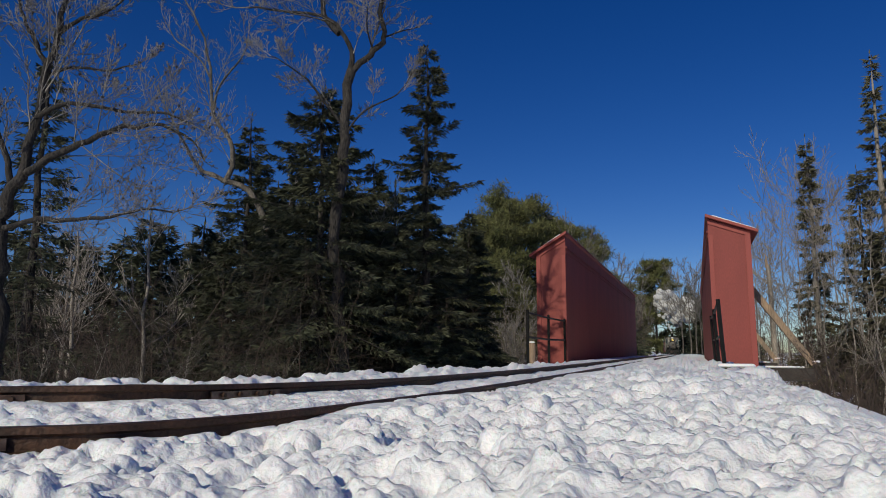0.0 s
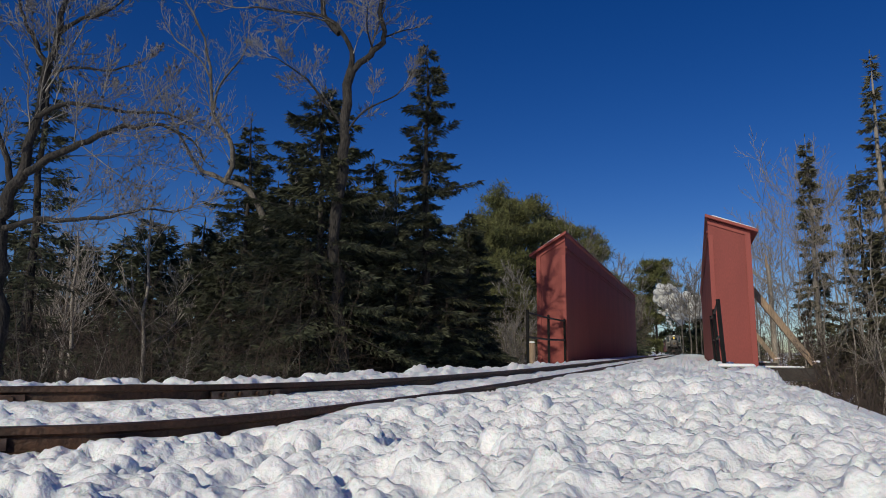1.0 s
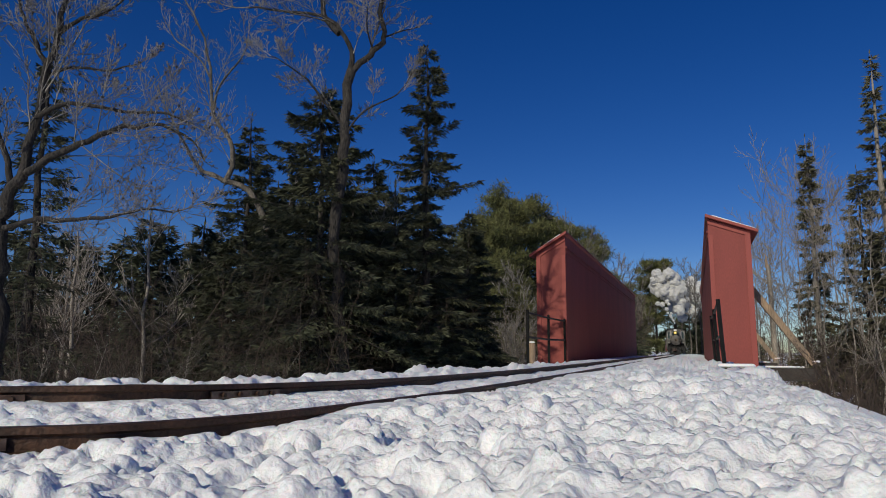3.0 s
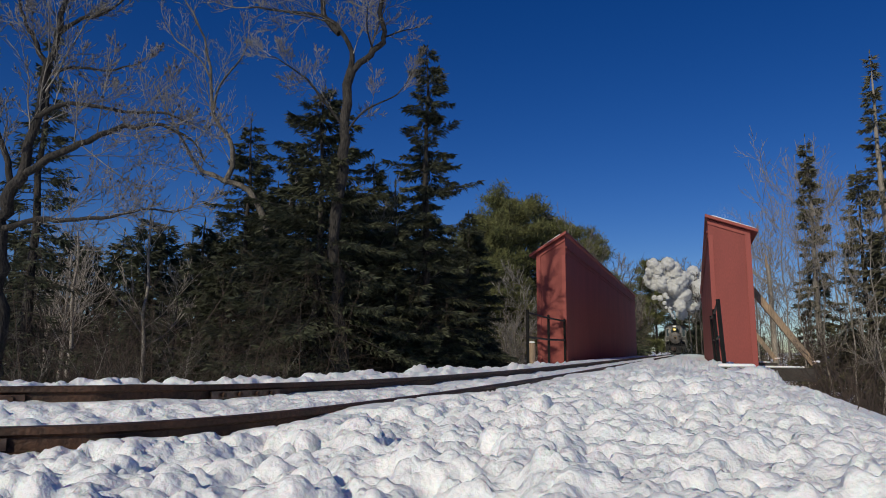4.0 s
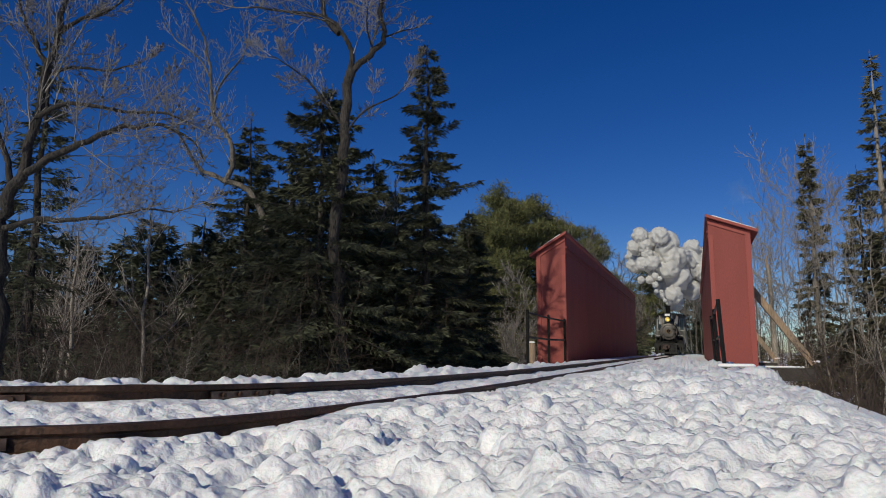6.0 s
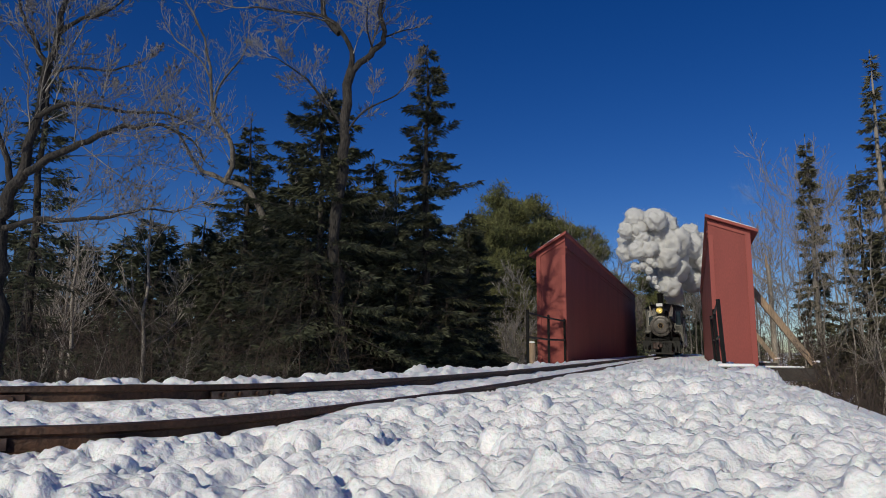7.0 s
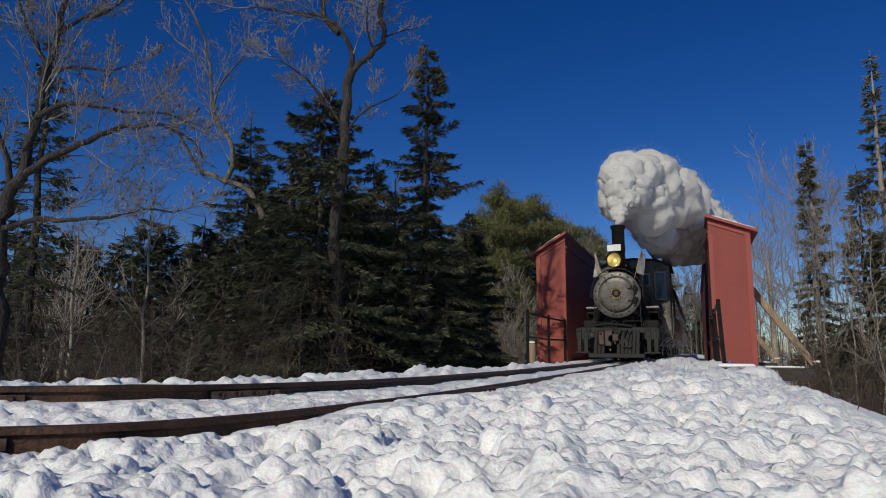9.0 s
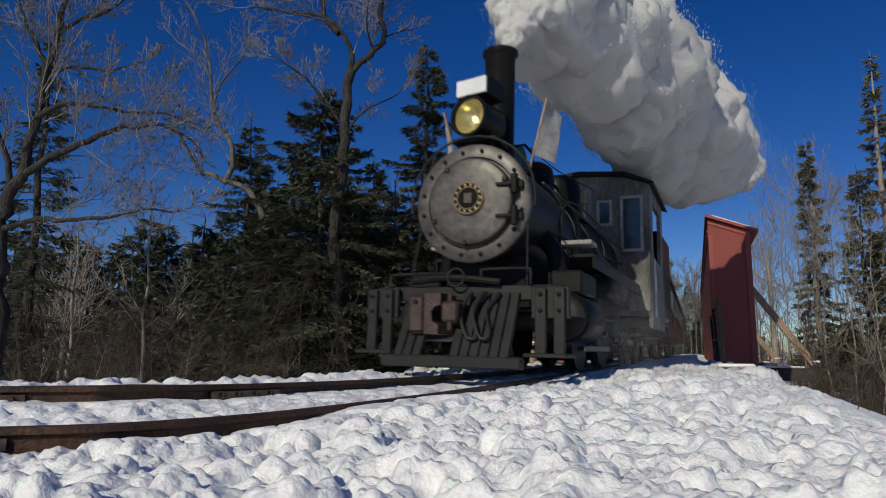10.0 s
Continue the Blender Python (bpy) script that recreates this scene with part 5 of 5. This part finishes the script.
make_thicket("undergrowth", close, np.random.RandomState(11).uniform(0.9, 2.2, len(close)), 12, "dark leafless shrubs on the bank's side", TWIG, 0.011)
rs = np.random.RandomState(23)
stalks = [polar(rs.uniform(31.5, 36.0), rs.uniform(3.6, 7.0))[:2] for _ in range(16)]
make_thicket("undergrowth", stalks, np.random.RandomState(24).uniform(0.35, 0.8, len(stalks)), 25, "thin dark stalks standing in the snow", TWIG, 0.006, 3, 0.2)
back = spread_over(1400, -62, 62, 60, 170, 13)
make_thicket("far_wood", back, np.random.RandomState(14).uniform(6, 11, len(back)), 15, "far leafless wood", TWIG, 0.03, 6, 0.08)
rs = np.random.RandomState(17)
for i in range(26):
    bb, dd = rs.uniform(-55, 55), rs.uniform(55, 110)
    if -2 < bb - 18.95 < 4 and dd < 130:
        continue
    a = stand(bb, dd)
    make_spruce("spruce_tree", a, rs.uniform(6, 9.5) if bb < 3 else rs.uniform(5, 7.5), rs.uniform(2, 3), 500 + i, "dark spruce deep in the wood", dense=0.18, spray=0.7, group="far spruces")


# ---- steam ----
def swell(n, o, rough):
    """How far a billow reaches in the direction n: rounded lobes at three sizes."""
    return 0.70 + sum(a * (0.55 - abs(noise.noise(n * k + o))) * 1.6 * rough for k, a in ((1.3, 0.32), (2.8, 0.15), (5.5, 0.06)))


def puff_mesh(seed, rough=1.0):
    """The dense inner body of a billow."""
    bm = bmesh.new()
    bmesh.ops.create_icosphere(bm, subdivisions=4, radius=1.0)
    o = Vector((seed * 7.3, seed * 3.1, seed * 1.7))
    for v in bm.verts:
        n = v.co.normalized()
        v.co = n * swell(n, o, rough)
    me = bpy.data.meshes.new("puff")
    bm.to_mesh(me)
    bm.free()
    me.shade_smooth()
    me.materials.append(STEAM)
    return me


def droplet_mesh(seed, count, inner, outer, size, rough=1.0, bias=2.2):
    """A mist of tiny flakes round a billow, thinning outward."""
    rs = np.random.RandomState(seed + 70)
    o = Vector((seed * 7.3, seed * 3.1, seed * 1.7))
    N = unit(rs.normal(size=(count, 3)))
    reach = np.array([swell(Vector(n), o, rough) for n in N])
    P = N * (reach * (inner + (outer - inner) * rs.rand(count) ** bias))[:, None]
    a = unit(rs.normal(size=(count, 3)))
    c = unit(np.cross(a, rs.normal(size=(count, 3))))
    k = (size * rs.uniform(0.6, 1.4, count))[:, None]
    V = np.stack([P + a * k, P + c * k, P - a * k, P - c * k], 1).reshape(-1, 3)
    me = np_mesh("mist", V, np.arange(4 * count).reshape(count, 4))
    me.materials.append(STEAM)
    return me


def steam_material(name, colour):
    m = bpy.data.materials.new(name)
    m.use_nodes = True
    nt = m.node_tree
    nt.nodes.remove(nt.nodes["Principled BSDF"])
    di, tr, a = nt.nodes.new("ShaderNodeBsdfDiffuse"), nt.nodes.new("ShaderNodeBsdfTranslucent"), nt.nodes.new("ShaderNodeMixShader")
    di.inputs[0].default_value = tr.inputs[0].default_value = (*colour, 1)
    a.inputs[0].default_value = 0.45
    nt.links.new(di.outputs[0], a.inputs[1]), nt.links.new(tr.outputs[0], a.inputs[2])
    nt.links.new(a.outputs[0], nt.nodes["Material Output"].inputs["Surface"])
    return m


STEAM = steam_material("steam", (0.80, 0.79, 0.775))
CORES = [puff_mesh(i + 1) for i in range(5)]
MISTS = [droplet_mesh(i + 1, 3600, 0.95, 1.22, 0.010, 1.0, 1.7) for i in range(5)]
THIN = [droplet_mesh(i + 21, 7000, 0.05, 1.5, 0.0036, 1.6, 0.6) for i in range(3)]

PLUME = thing("steam_plume", "billowing white steam plume from the locomotive chimney", "steam")
PUFFS = []
rs = np.random.RandomState(33)


def add_puff(i, p, off, r):
    core = part("puff", CORES[i % 5], STEAM, PLUME)
    core.scale = (r, r, r * 0.96)
    part("mist", MISTS[i % 5], STEAM, core)
    PUFFS.append((core, Vector(p), off, r, rs.uniform(0, 6.28), rs.uniform(-1, 1)))


# the plume's spine, from the chimney's mouth backwards: place and half width
SPINE = [((0.02, 0.70, 3.12), 0.13), ((0.05, 0.85, 3.36), 0.24), ((0.14, 1.3, 3.86), 0.55), ((0.40, 2.1, 4.05), 0.92), ((0.70, 3.4, 3.82), 1.12), ((1.18, 5.1, 3.72), 1.12), ((1.75, 7.2, 3.72), 0.92), ((2.7, 9.6, 4.0), 0.42)]
for i in range(84):
    s = 7.0 * (i / 83) ** 0.8
    k = min(int(s), 6)
    f = s - k
    c = Vector(SPINE[k][0]).lerp(Vector(SPINE[k + 1][0]), f)
    w = SPINE[k][1] * (1 - f) + SPINE[k + 1][1] * f
    r = w * rs.uniform(0.46, 0.80)
    add_puff(i, c, Vector(unit(rs.normal(size=3))) * (w - r) * (1.0 if i > 5 else 0.2), r)

CYL_STEAM = thing("cylinder_steam", "thin leaking steam beside the locomotive cylinder", "steam")
LEAKS = []
for i in range(6):
    r = 0.22 + 0.05 * i
    o = part("wisp", THIN[i % 3], STEAM, CYL_STEAM)
    o.scale = (r, r * 1.4, r)
    LEAKS.append((o, Vector((0.82 + 0.05 * i, 0.9 + 0.38 * i, 0.34 + 0.05 * (i % 3) + 0.02 * i)), r, i * 1.3))


WISP = thing("drifting_wisp", "thin torn scrap of steam adrift in the sky", "steam")
for i, (x, z, r) in enumerate(((-0.45, -0.3, 0.5), (0.1, 0.1, 0.62), (0.75, 0.35, 0.4), (0.3, -0.15, 0.45))):
    o = part("wisp", THIN[i % 3], STEAM, WISP)
    o.matrix_basis = pose(x, 0.3 * i, z, 40 * i, 25 * i, 0) @ Matrix.Diagonal((r * 1.3, r, r * 0.8, 1))


# ---- everything that moves ----
def rail_pose(y):
    a = math.atan2(-(track_x(y + 2) - track_x(y - 2)), 4.0)
    return pose(track_x(y), y, track_z(y), 0, 0, math.degrees(a))


def front_y(t):
    """Where the smokebox front is at t seconds."""
    return 4.95 + 9.3 * (10.0 - t)


def engine_pose(y):
    """The locomotive on the rails; it swings as it enters the curve."""
    k = max(0.0, (9.5 - y) / 4.5)
    return pose(0, 0, 0.5 * (cant(y) if y < 20 else 0.0)) @ rail_pose(y) @ pose(-0.15 * k * k, 0, 0, 0, 0.8 * k, -2.6 * k)


def motions():
    times = [i * 0.5 for i in range(21)]
    steady = times[:17] + [8.2, 8.4, 8.6, 8.8, 9.0, 9.2, 9.4, 9.6, 9.8, 10.0]
    walk(LOCO, [(t, engine_pose(front_y(t))) for t in steady])
    walk(PLUME, [(t, rail_pose(front_y(t))) for t in times])
    walk(CYL_STEAM, [(t, engine_pose(front_y(t))) for t in steady])
    drift = [(0.0, (1.46, 48.87, 7.43)), (2.5, (1.73, 48.97, 8.45)), (4.5, (2.66, 49.34, 10.39)), (5.5, (3.32, 49.59, 11.39)), (7.5, (4.19, 49.93, 11.98)), (9.0, (4.97, 50.24, 13.58)), (10.0, (5.58, 50.48, 14.86))]
    walk(WISP, [(t, pose(*p, 0, 6 * t, 21)) for t, p in drift])
    for k, c in enumerate(COACHES):
        walk(c, [(t, rail_pose(front_y(t) + 8.4 + 9.3 * k)) for t in times])
    steps = [i / 15 for i in range(151)]
    for w, r in LOCO_WHEELS:
        home = w.matrix_basis.copy()
        walk(w, [(t, home @ pose(0, 0, 0, math.degrees(9.3 * t / r), 0, 0)) for t in steps])
    # standing far off the plume is taller and wider; it draws out behind as the engine gathers speed
    mouth = Vector((0.0, 0.68, 3.1))
    marks = (0, 3.8, 5.7, 7.3, 8.4, 9.2, 10)
    tables = ((2.6, 2.4, 2.2, 1.7, 1.15, 1.0, 1.0), (0.6, 0.6, 0.6, 0.7, 0.85, 1.0, 1.0), (5.4, 4.5, 4.0, 3.0, 1.75, 1.1, 1.0), (3.6, 3.8, 3.8, 3.3, 2.1, 1.1, 1.0), (1.8, 1.8, 1.8, 1.1, 0.35, 0.0, 0.0))
    for core, p, off, r, ph, sp in PUFFS:
        rows, d = [], p - mouth
        near = min(1.0, d.length / 0.8)
        for t in steady:
            gx, gy, gz, wide, left = (float(np.interp(t, marks, v)) for v in tables)
            q = mouth + Vector((d.x * gx - left * near, d.y * gy, d.z * gz)) + off * (1 + (wide - 1) * near)
            q += Vector((math.sin(0.9 * t + ph) * 0.16, math.sin(0.7 * t + 2 * ph) * 0.2, math.cos(0.8 * t + ph) * 0.12)) * r
            rows.append((t, pose(*q, 20 * sp * t + 50 * ph, 14 * t * (1 if sp > 0 else -1), 30 * ph)))
        walk(core, rows)
    for o, p, r, ph in LEAKS:
        rows = [(t, pose(*(p + Vector((0.05 * math.sin(2 * t + ph), 0.1 * math.sin(1.7 * t + 2 * ph), 0.04 * math.cos(2 * t + ph)))), 25 * t + 40 * ph, 15 * t, 0)) for t in times]
        walk(o, rows)


motions()
